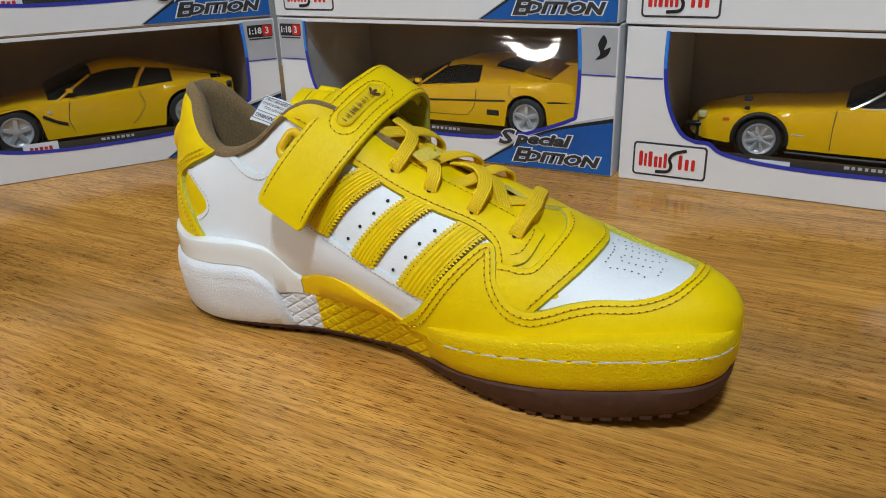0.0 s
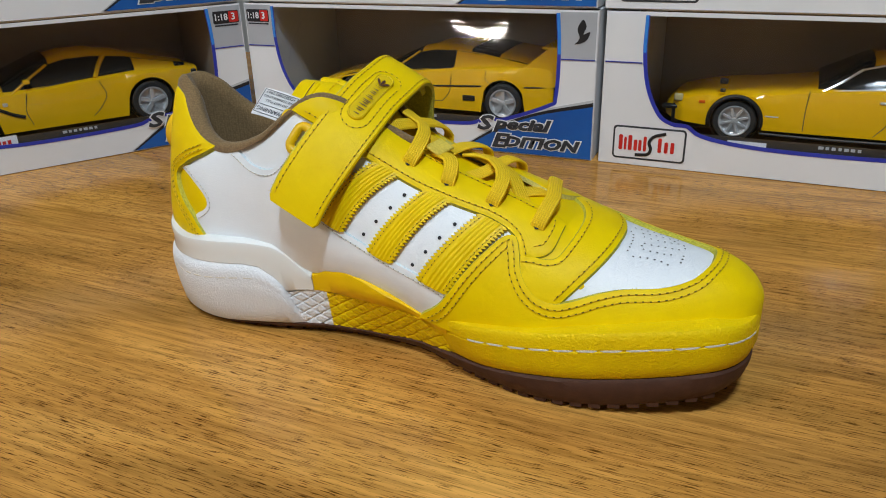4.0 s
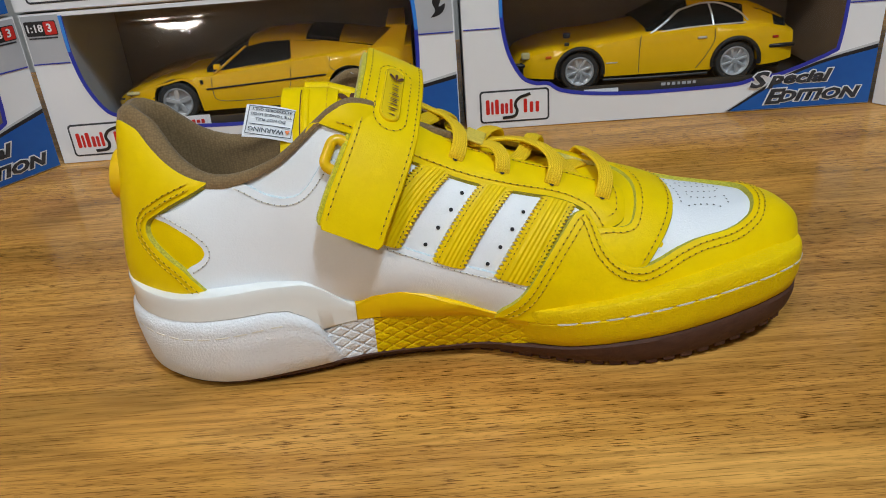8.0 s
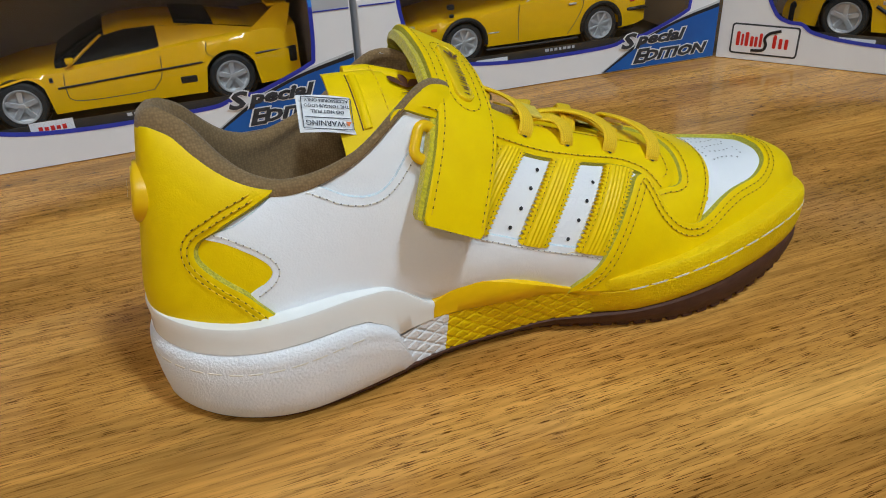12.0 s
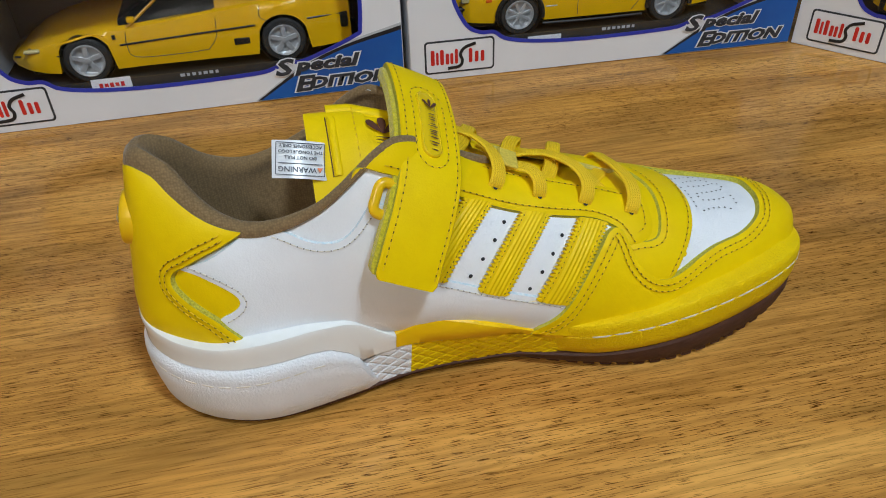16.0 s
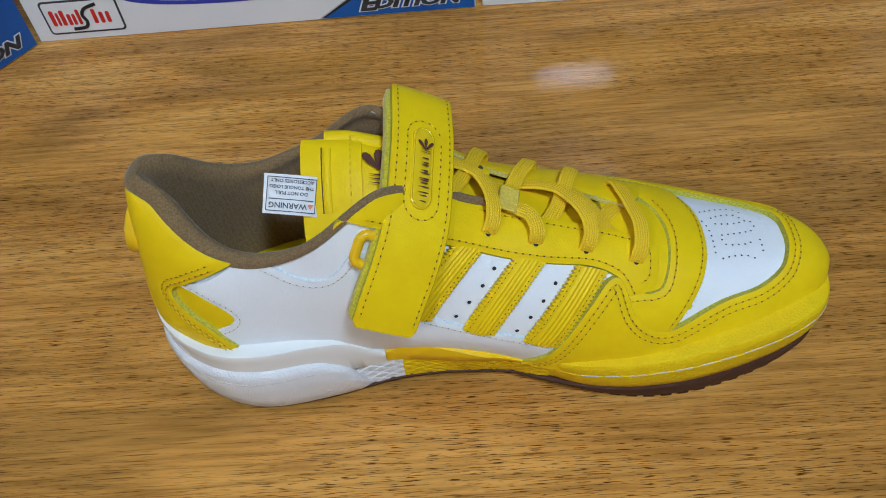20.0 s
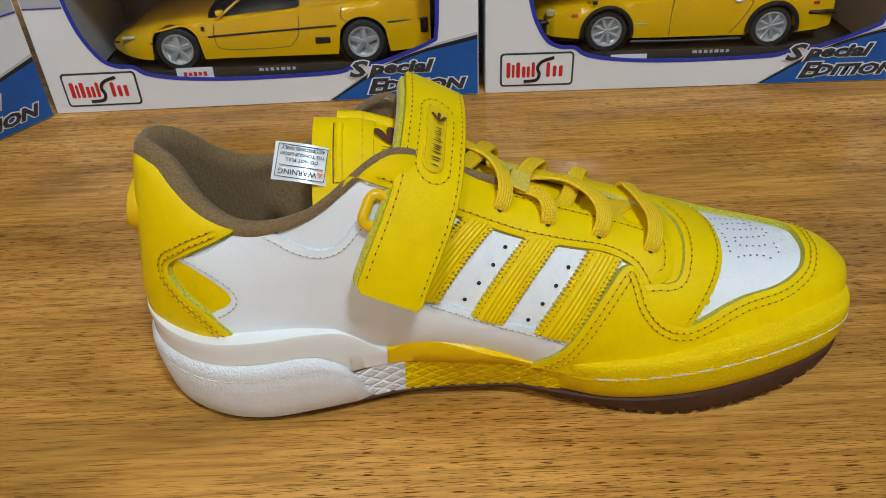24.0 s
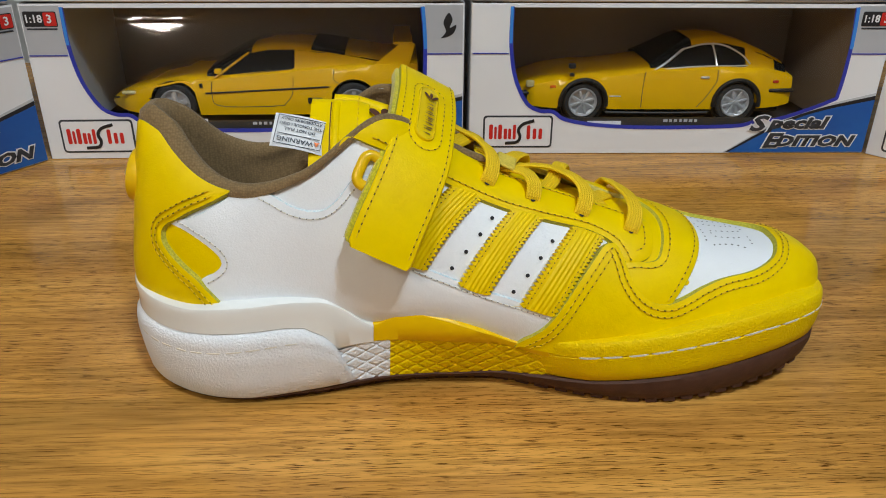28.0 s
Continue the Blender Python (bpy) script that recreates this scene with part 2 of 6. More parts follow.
def bent(points, count=8):
    """A smooth line through places; a place given twice is a corner."""
    runs, run = [], [points[0]]
    for p in points[1:]:
        if tuple(p) == tuple(run[-1]):
            if len(run) > 1:
                runs.append(run)
            run = [p]
        else:
            run.append(p)
    if len(run) > 1:
        runs.append(run)
    out = []
    for run in runs:
        q = np.array([run[0], *run, run[-1]], float)
        q[0], q[-1] = 2 * q[1] - q[2], 2 * q[-2] - q[-3]
        for i in range(1, len(q) - 2):
            for t in np.arange(count) / count:
                out.append(0.5 * (2 * q[i] + (q[i + 1] - q[i - 1]) * t + (2 * q[i - 1] - 5 * q[i] + 4 * q[i + 1] - q[i + 2]) * t**2
                                  + (3 * q[i] - q[i - 1] - 3 * q[i + 1] + q[i + 2]) * t**3))
    out.append(np.array(runs[-1][-1], float))
    return np.array(out)


def even(path, step):
    """The same line in even steps."""
    path = np.asarray(path, float)
    d = np.r_[0, np.cumsum(np.linalg.norm(np.diff(path, axis=0), axis=1))]
    n = max(2, int(round(d[-1] / step)) + 1)
    s = np.linspace(0, d[-1], n)
    return np.stack([np.interp(s, d, path[:, k]) for k in range(path.shape[1])], 1)


def sweep(path, profile, ups=None, bm=None, mat=0, closed=False, cap=True, scale=None):
    """A profile of (side, up) pairs carried along a line."""
    path = np.asarray(path, float)
    tang = np.gradient(path, axis=0)
    if closed:
        tang = np.roll(path, -1, 0) - np.roll(path, 1, 0)
    tang /= np.maximum(np.linalg.norm(tang, axis=1, keepdims=True), 1e-12)
    ups = np.broadcast_to(np.array((0, 0, 1.0)) if ups is None else np.asarray(ups, float), path.shape)
    side = np.cross(tang, ups)
    side /= np.maximum(np.linalg.norm(side, axis=1, keepdims=True), 1e-12)
    up = np.cross(side, tang)
    k = np.ones(len(path)) if scale is None else np.asarray(scale, float)
    rows = [[tuple(p + s * a * w + u * b * w) for a, b in profile] for p, s, u, w in zip(path, side, up, k)]
    bm = grid_mesh(rows, closed_rows=closed, closed_cols=True, bm=bm, mat=mat)
    if cap and not closed:
        bm.verts.ensure_lookup_table()
        n = len(profile)
        for ring in (bm.verts[-n:], bm.verts[len(bm.verts) - n * len(path): len(bm.verts) - n * (len(path) - 1)]):
            try:
                bm.faces.new(list(ring)).material_index = mat
            except ValueError:
                pass
    return bm


def ring_profile(a, b, n=10):
    return [(a * math.cos(2 * math.pi * i / n), b * math.sin(2 * math.pi * i / n)) for i in range(n)]

# ---- room and table ----
def slab(name, size, at, mat, label):
    return tagged(part(name, box(size, at), mat, None, label, smooth=False), label, kind="structure")


slab("floor", (5.0, 5.0, 0.1), (0, -0.3, -0.79), FLOOR, "dim grey floor")
slab("ceiling", (5.0, 5.0, 0.1), (0, -0.3, 1.75), WALL, "plain white ceiling")
slab("wall_north", (5.0, 0.1, 2.5), (0, 2.15, 0.45), WALL, "plain pale wall")
slab("wall_south", (5.0, 0.1, 2.5), (0, -2.75, 0.45), WALL, "plain pale wall")
slab("wall_east", (0.1, 4.8, 2.5), (2.45, -0.3, 0.45), WALL, "plain pale wall")
slab("wall_west", (0.1, 4.8, 2.5), (-2.45, -0.3, 0.45), WALL, "plain pale wall")

table = thing("table", pose(0.1, 0.1, 0), "lacquered light brown wooden table with visible grain", "table")
part("tabletop", box((1.9, 1.2, 0.03), (0, 0, -0.015), 0.003), WOOD, table, "lacquered brown tabletop")
for sx in (-1, 1):
    for sy in (-1, 1):
        part("leg", box((0.06, 0.06, 0.71), (0.85 * sx, 0.5 * sy, -0.385), 0.004), WOOD, table)

# the ring lamp that the box windows mirror
fixture = thing("ring_lamp", pose(-0.66, -1.29, 1.32), "white glowing ring lamp under the ceiling", "lamp")
ring_path = np.array([(0.092 * math.cos(a), 0.092 * math.sin(a), 0) for a in np.linspace(0, 2 * math.pi, 49)[:-1]])
part("tube", sweep(ring_path, ring_profile(0.015, 0.015, 12), ups=np.array((0.0, 0.0, 1.0)), closed=True), GLOW, fixture, "glowing ring tube")
part("stem", box((0.02, 0.02, 0.36), (0, 0.092, 0.19), 0.003), CARD, fixture)
# ---- the shoe's last: a lofted form that every leather piece lies on ----
X0, X1 = 0.0135, 0.3115


def along(x):
    return math.acos(max(-1.0, min(1.0, 1 - 2 * (x - X0) / (X1 - X0)))) / math.pi


def spline(table):
    """A smooth curve through (x, value) pairs, as a function of u, the place along the last."""
    us = np.array([along(x) for x, _ in table])
    vs = np.array([v for _, v in table])
    d = np.gradient(vs, us)
    s = np.diff(vs) / np.diff(us)
    for i in range(len(us)):
        near = [abs(s[j]) for j in (i - 1, i) if 0 <= j < len(s)]
        d[i] = math.copysign(min(abs(d[i]), 2.5 * min(near) + 0.02), d[i])

    def at(u):
        u = np.clip(np.asarray(u, float), us[0], us[-1])
        i = np.clip(np.searchsorted(us, u) - 1, 0, len(us) - 2)
        h = us[i + 1] - us[i]
        t = (u - us[i]) / h
        return ((2 * t**3 - 3 * t**2 + 1) * vs[i] + (t**3 - 2 * t**2 + t) * h * d[i]
                + (3 * t**2 - 2 * t**3) * vs[i + 1] + (t**3 - t**2) * h * d[i + 1])
    return at


LAST_LATERAL = spline([(0.0135, 0.036), (0.018, 0.0215), (0.030, 0.0110), (0.050, 0.0020), (0.085, 0.0006), (0.12, -0.002), (0.15, -0.0052),
                       (0.18, -0.0070), (0.205, -0.0066), (0.228, -0.0072), (0.25, -0.0042), (0.27, 0.0004), (0.285, 0.0060), (0.297, 0.0118), (0.305, 0.0168), (0.3115, 0.030)])
LAST_MEDIAL = spline([(0.0135, 0.036), (0.018, 0.052), (0.030, 0.064), (0.050, 0.071), (0.085, 0.075), (0.12, 0.077), (0.15, 0.079),
                      (0.18, 0.081), (0.205, 0.084), (0.228, 0.0835), (0.25, 0.0795), (0.27, 0.0715), (0.285, 0.0638), (0.297, 0.0560), (0.305, 0.0490), (0.3115, 0.030)])
LAST_TOP = spline([(0.0135, 0.1255), (0.03, 0.1144), (0.06, 0.1105), (0.09, 0.132), (0.112, 0.139), (0.135, 0.1146), (0.162, 0.0935), (0.181, 0.0862),
                   (0.202, 0.0800), (0.222, 0.0735), (0.24, 0.0675), (0.257, 0.0620), (0.277, 0.0586), (0.29, 0.0566), (0.301, 0.0538), (0.307, 0.0506), (0.3115, 0.0445)])
LAST_BASE = spline([(0.0135, 0.034), (0.05, 0.033), (0.10, 0.030), (0.15, 0.026), (0.2, 0.020), (0.25, 0.020), (0.3115, 0.026)])
LAST_FULL = spline([(0.0135, 2.2), (0.06, 2.25), (0.112, 2.55), (0.15, 2.25), (0.18, 2.32), (0.205, 2.15), (0.235, 2.2), (0.265, 2.55), (0.3115, 3.0)])


def last(u, v):
    """The place on the last: u from heel to toe, v from the outer side's lower edge over the top to the inner side's."""
    u, v = np.asarray(u, float), np.asarray(v, float)
    a, b, top, low, full = LAST_LATERAL(u), LAST_MEDIAL(u), LAST_TOP(u), LAST_BASE(u), LAST_FULL(u)
    c, s = np.cos(np.pi * v), np.sin(np.pi * v)
    y = (a + b) / 2 - (b - a) / 2 * np.sign(c) * np.abs(c) ** (2 / full)
    z = low + (top - low) * np.abs(s) ** (2 / full)
    x = X0 + (X1 - X0) * (1 - np.cos(np.pi * u)) / 2
    lean = np.clip(1 - (x - X0) / 0.05, 0, 1) ** 2
    x = x - 0.0014 * np.clip((x - 0.286) / (X1 - 0.286), 0, 1) ** 2
    tuck = 0.0105 * np.exp(-((x - 0.135) / 0.05) ** 2) * np.clip((0.056 - z) / 0.028, 0, 1) ** 2
    y = y + tuck * np.sign(c)
    x = x + lean * 0.18 * np.clip(z - 0.053, 0, 0.075)
    return np.stack([x, y, z], -1)


def skin(u, v, lift=0.0):
    """The place on the last, lifted off it by so many metres."""
    e = 1e-3
    u, v = np.clip(np.asarray(u, float), 0.004, 0.996), np.asarray(v, float)
    du, dv = last(u + e, v) - last(u - e, v), last(u, v + e) - last(u, v - e)
    n = np.cross(du, dv)
    n /= np.maximum(np.linalg.norm(n, axis=-1, keepdims=True), 1e-12)
    return last(u, v) + n * np.asarray(lift, float)[..., None]

# ---- sole: bands swept round the sole's outline ----
S0, S1 = 0.0120, 0.3140


def sole_spline(table):
    us = np.array([math.acos(1 - 2 * (x - S0) / (S1 - S0)) / math.pi for x, _ in table])
    vs = np.array([v for _, v in table])
    d = np.gradient(vs, us)

    def at(u):
        u = np.clip(np.asarray(u, float), 0, 1)
        i = np.clip(np.searchsorted(us, u) - 1, 0, len(us) - 2)
        h = us[i + 1] - us[i]
        t = (u - us[i]) / h
        return ((2 * t**3 - 3 * t**2 + 1) * vs[i] + (t**3 - 2 * t**2 + t) * h * d[i]
                + (3 * t**2 - 2 * t**3) * vs[i + 1] + (t**3 - t**2) * h * d[i + 1])
    return at


SOLE_LATERAL = sole_spline([(0.0120, 0.036), (0.0175, 0.0195), (0.03, 0.0072), (0.055, -0.0026), (0.09, 0.0005), (0.12, 0.008), (0.15, 0.010), (0.17, 0.008),
                            (0.185, 0.002), (0.2, -0.004), (0.22, -0.0095), (0.24, -0.011), (0.262, -0.0085), (0.28, -0.0040), (0.293, 0.0010), (0.303, 0.0065), (0.3090, 0.0125), (0.3127, 0.0200), (0.3140, 0.030)])
SOLE_MEDIAL = sole_spline([(0.0120, 0.036), (0.0175, 0.053), (0.03, 0.066), (0.055, 0.074), (0.09, 0.073), (0.12, 0.071), (0.15, 0.072), (0.17, 0.077),
                           (0.2, 0.085), (0.23, 0.088), (0.26, 0.0805), (0.285, 0.0702), (0.30, 0.0632), (0.3085, 0.0556), (0.3127, 0.0462), (0.3140, 0.030)])


def sole_u(x):
    return math.acos(max(-1, min(1, 1 - 2 * (x - S0) / (S1 - S0)))) / math.pi


def sole_at(w, z=0.0, out=0.0):
    """w: -1 to 0 the inner side from toe to heel, 0 to 1 the outer side from heel to toe; the waist's wall leans out with height."""
    w = np.asarray(w, float)

    def plan(w):
        u = np.abs(w)
        x = S0 + (S1 - S0) * (1 - np.cos(np.pi * u)) / 2
        x = x - 0.0034 * np.clip((x - 0.284) / (S1 - 0.284), 0, 1) ** 2
        return np.stack([x, np.where(w >= 0, SOLE_LATERAL(u), SOLE_MEDIAL(u))], -1)
    e = 2e-3
    p = plan(w)
    t = plan(np.clip(w + e, -1, 1)) - plan(np.clip(w - e, -1, 1))
    t /= np.maximum(np.linalg.norm(t, axis=-1, keepdims=True), 1e-12)
    n = np.stack([t[..., 1], -t[..., 0]], -1)
    z = np.asarray(z, float) + 0 * w
    lean = 0.0140 * np.exp(-((p[..., 0] - 0.158) / 0.045) ** 2) * np.clip(z / 0.034, 0, 1.0) + 0.002 * np.exp(-((p[..., 0] - 0.05) / 0.05) ** 2) * np.clip(z / 0.03, 0, 1)
    p = p + n * (np.asarray(out, float) + lean)[..., None]
    return np.concatenate([p, z[..., None]], -1)


def heights(table, soft=0.0):
    xs, vs = zip(*table)
    return lambda x: sum(np.interp(np.asarray(x) + d, xs, vs) for d in np.linspace(-soft, soft, 9)) / 9


def sole_band(name, w0, w1, low, high, shape, mat, parent, label="", count=160, inner=-0.010, taper=False, ease=None):
    """A band of the sole's wall: low and high are heights by x, shape the pairs (height share, bulge)."""
    ws = np.linspace(w0, w1, count)
    xs = S0 + (S1 - S0) * (1 - np.cos(np.pi * np.abs(ws))) / 2
    lo, hi = low(xs), high(xs)
    rows = [sole_at(ws, lo, inner)]
    full = np.clip((hi - lo) / 0.016, 0, 1) if taper else np.ones(count)
    sunk = 0.0
    if ease:
        full = np.clip((xs - ease[0]) / (ease[1] - ease[0]), 0, 1)
        full = full * full * (3 - 2 * full)
        sunk = 0.0022 * (1 - full)
    for h, out in shape:
        rows.append(sole_at(ws, lo + (hi - lo) * h, out * full - sunk))
    rows.append(sole_at(ws, hi, inner))
    rows = np.array(rows).transpose(1, 0, 2)
    bm = grid_mesh([[tuple(p) for p in r] for r in rows], flip=True)
    bm.verts.ensure_lookup_table()
    k = len(rows[0])
    if abs(w0) < 0.999 or abs(w1) < 0.999:
        for ring in (bm.verts[:k], bm.verts[-k:]):
            bm.faces.new(list(ring))
    return part(name, bm, mat, parent, label)


BOTTOM = heights([(0.0115, 0.0024), (0.02, 0.0014), (0.04, 0.0005), (0.235, 0.0005), (0.2567, 0.0022), (0.283, 0.0062), (0.30, 0.0092), (0.31, 0.0112), (0.322, 0.0150)])
GUM_TOP = heights([(0.0115, 0.0042), (0.0216, 0.0032), (0.035, 0.0026), (0.0627, 0.0033), (0.0793, 0.0045), (0.0985, 0.0056), (0.15, 0.0065), (0.1768, 0.0092), (0.206, 0.0108), (0.2287, 0.0140), (0.2527, 0.0170), (0.278, 0.0206), (0.293, 0.0224), (0.31, 0.0236), (0.322, 0.0240)])
RUBBER_TOP = heights([(0.0115, 0.0335), (0.0345, 0.0338), (0.055, 0.0358), (0.078, 0.0374), (0.086, 0.0366), (0.0935, 0.032), (0.0973, 0.0277), (0.0996, 0.0216), (0.1026, 0.0136), (0.1063, 0.0062), (0.108, 0.0060)])
TPU_TOP = heights([(0.0115, 0.0470), (0.031, 0.0458), (0.042, 0.0460), (0.056, 0.0478), (0.079, 0.0494), (0.0947, 0.0488), (0.1012, 0.0450), (0.1076, 0.0385), (0.1136, 0.0345), (0.119, 0.0385), (0.126, 0.0418), (0.133, 0.0420),
                   (0.147, 0.0390), (0.161, 0.0340), (0.175, 0.0287), (0.2, 0.022)], 0.003)
BUMPER_TOP = heights([(0.17, 0.0225), (0.1778, 0.0243), (0.1884, 0.0293), (0.204, 0.0316), (0.2262, 0.0349), (0.2496, 0.0390), (0.275, 0.0422), (0.29, 0.0433), (0.3001, 0.0438), (0.3225, 0.0415)])

# ---- leather pieces on the last ----
from mathutils.geometry import delaunay_2d_cdt

AU, AV = 0.42, 0.17


def inside(poly, pts):
    x, y = pts[:, 0], pts[:, 1]
    hit = np.zeros(len(pts), bool)
    for (x1, y1), (x2, y2) in zip(poly, np.roll(poly, -1, 0)):
        cut = ((y1 > y) != (y2 > y)) & (x < (x2 - x1) * (y - y1) / (y2 - y1 + 1e-15) + x1)
        hit ^= cut
    return hit


def leather(name, outline, lift, mats, parent, label="", step=0.0026, thick=0.0016, flare=0.0005, puff=0.0):
    """A cut piece of leather on the last: its outline in (u, v), how far it stands off, and a raw edge all round."""
    poly = even(bent([*outline, outline[0]], 10) * (AU, AV), 0.0016)[:-1]
    low, high = poly.min(0), poly.max(0)
    gx, gy = np.meshgrid(np.arange(low[0], high[0], step), np.arange(low[1], high[1], step * 0.87), indexing="ij")
    gx[:, ::2] += step / 2
    pts = np.stack([gx.ravel(), gy.ravel()], 1)
    pts = pts[inside(poly, pts)]
    gap = np.full(len(pts), 9.0)
    for a in poly:
        gap = np.minimum(gap, np.hypot(*(pts - a).T))
    pts = pts[gap > 0.0011]
    gap = gap[gap > 0.0011]
    every = [Vector(p) for p in poly] + [Vector(p) for p in pts]
    out = delaunay_2d_cdt(every, [], [list(range(len(poly)))], 1, 1e-7)
    co, faces = np.array([tuple(v) for v in out[0]]), out[2]
    u, v = co[:, 0] / AU, co[:, 1] / AV
    near = np.full(len(co), 9.0)
    for a in poly:
        near = np.minimum(near, np.hypot(*(co - a).T))
    top = skin(u, v, lift - 0.00035 * np.exp(-near / 0.0006) + puff * (1 - np.exp(-near / 0.004)))
    foot = skin(u, v, lift - thick)
    bm = bmesh.new()
    vs = [bm.verts.new(p) for p in top]
    for f in faces:
        try:
            bm.faces.new([vs[i] for i in f])
        except ValueError:
            pass
    bm.normal_update()
    edges = [e for e in bm.edges if e.is_boundary]
    where = {x: i for i, x in enumerate(vs)}
    mid = top.mean(0)
    made = {}
    for e in edges:
        for x in e.verts:
            if x not in made:
                i = where[x]
                made[x] = bm.verts.new(foot[i])
    rim = {}
    for e in edges:
        f = e.link_faces[0]
        third = f.calc_center_median()
        a, b = e.verts
        away = ((a.co + b.co) / 2 - third)
        t = (b.co - a.co).normalized()
        away = (away - t * away.dot(t)).normalized()
        for x in (a, b):
            rim[x] = rim.get(x, Vector()) + away
    for x, y in made.items():
        y.co += rim[x].normalized() * flare
    for e in edges:
        f = e.link_faces[0]
        a, b = e.verts
        order = [lp.vert for lp in f.loops]
        if order[(order.index(a) + 1) % len(order)] is not b:
            a, b = b, a
        try:
            bm.faces.new([b, a, made[a], made[b]]).material_index = 1
        except ValueError:
            pass
    if bm.faces and sum(f.normal.dot(Vector(f.calc_center_median()) - Vector((f.calc_center_median().x, 0.04, 0.02))) for f in list(bm.faces)[:200]) < 0:
        bmesh.ops.reverse_faces(bm, faces=bm.faces[:])
    return part(name, bm, mats, parent, label)


def mirror(outline):
    return [(u, 1 - v) for u, v in outline]


def shifted(path, d):
    """A line in (u, v) moved sideways on the last by d metres (to its left)."""
    path = np.asarray(path, float)
    e = 1e-3
    u = np.clip(path[:, 0], 0.01, 0.99)
    mu = np.linalg.norm(last(u + e, path[:, 1]) - last(u - e, path[:, 1]), axis=1) / (2 * e)
    mv = np.linalg.norm(last(u, path[:, 1] + e) - last(u, path[:, 1] - e), axis=1) / (2 * e)
    t = np.gradient(path, axis=0) * np.stack([mu, mv], 1)
    t /= np.linalg.norm(t, axis=1, keepdims=True)
    return path + np.stack([-t[:, 1] / mu, t[:, 0] / mv], 1) * d


def lens(bm, p, along_dir, up, length, width, height, mat=0, tip=0.35):
    """A small rounded stitch."""
    a = along_dir / np.linalg.norm(along_dir)
    s = np.cross(a, up)
    s /= np.linalg.norm(s)
    up = np.cross(s, a)
    rows = []
    for k, w in ((-0.5, tip), (-0.3, 0.9), (0.3, 0.9), (0.5, tip)):
        c = p + a * k * length
        rows.append([c + s * width * w / 2, c + s * width * w * 0.3 + up * height * w, c - s * width * w * 0.3 + up * height * w, c - s * width * w / 2])
    grid_mesh([[tuple(q) for q in r] for r in rows], bm=bm, mat=mat, flip=True)


def stitches(name, places, normals, mats, parent, pitch=0.0030, length=0.0021, width=0.00055, height=0.00030, hole=True, label=""):
    """A row of stitches along a line of places, the shade of a needle hole painted dark between each two."""
    d = np.r_[0, np.cumsum(np.linalg.norm(np.diff(places, axis=0), axis=1))]
    n = int(d[-1] / pitch)
    bm = bmesh.new()

    def at(s):
        return (np.array([np.interp(s, d, places[:, k]) for k in range(3)]), np.array([np.interp(s, d, normals[:, k]) for k in range(3)]))
    for i in range(n):
        s = (i + 0.5) * pitch + random.uniform(-0.08, 0.08) * pitch
        p, up = at(s)
        q, _ = at(s + 0.0003)
        r, _ = at(s - 0.0003)
        way = q - r
        if np.linalg.norm(way) < 1e-9:
            continue
        lens(bm, p, way, up, length * random.uniform(0.9, 1.08), width, height, 0)
        if hole:
            p, up = at((i + 1) * pitch)
            lens(bm, p + up * 0.00005, way, up, (pitch - length) * 1.1, width * 1.05, 0.00014, 1, 0.8)
    return part(name, bm, mats, parent, label)


def seam(name, path, lift, mats, parent, d=0.0, **more):
    path = shifted(bent(path, 10), d)
    p = skin(path[:, 0], path[:, 1], lift)
    n = skin(path[:, 0], path[:, 1], lift + 0.001) - p
    n /= np.linalg.norm(n, axis=1, keepdims=True)
    return stitches(name, p, n, mats, parent, **more)


def spots(name, uvs, lift, radius, mat, parent, label=""):
    """Small punched holes."""
    for u, v in uvs:
        bm = bmesh.new()
        p = skin(np.array([u]), np.array([v]), lift)[0]
        n = skin(np.array([u]), np.array([v]), lift + 0.001)[0] - p
        m = Matrix.Translation(p) @ Vector(n).to_track_quat("Z", "Y").to_matrix().to_4x4()
        bmesh.ops.create_circle(bm, cap_ends=True, segments=10, radius=radius, matrix=m)
        part(name, bm, mat, parent, label, smooth=False)
STITCH_Y = material("yellow_thread", (0.86, 0.56, 0.006), 0.7, (0.72, 0.45, 0.006), 900)
STITCH_W = material("white_thread", (0.78, 0.76, 0.70), 0.7, (0.68, 0.65, 0.58), 900)
# shade in the needle holes between yellow stitches, put in as dark colour
HOLE_SHADE = material("needle_hole_shade", (0.13, 0.09, 0.005), 0.9)
DARK = material("punched_hole", (0.02, 0.02, 0.025), 0.9)
KNIT = material("brown_knit_lining", (0.245, 0.155, 0.076), 0.9, (0.215, 0.136, 0.066), 1100, detail=2, bump=0.9, bump_scale=1700, sheen=0.18)
TPU_WHITE = material("white_glossy_plastic", (0.84, 0.85, 0.84), 0.16, (0.81, 0.82, 0.81), 30, coat=0.3)
TPU_YELLOW = material("yellow_glossy_plastic", (0.90, 0.57, 0.003), 0.38, (0.87, 0.54, 0.003), 30, spec=0.3)
STRIPE = material("yellow_moulded_stripe", (0.86, 0.60, 0.002), 0.45, (0.82, 0.55, 0.002), 90, bump=0.1, bump_scale=600, spec=0.22)
VELCRO = material("yellow_green_fuzzy_backing", (0.72, 0.60, 0.015), 1.0, (0.46, 0.40, 0.012), 1100, bump=1.0, bump_scale=1300, sheen=0.4)
LOOP = material("yellow_plastic_loop", (0.85, 0.52, 0.006), 0.28, (0.82, 0.49, 0.005), 50)
BADGE = material("clear_yellow_plastic", (0.78, 0.53, 0.006), 0.12, (0.82, 0.57, 0.008), 200, coat=0.6)
PRINT = material("brown_print", (0.10, 0.035, 0.02), 0.5)
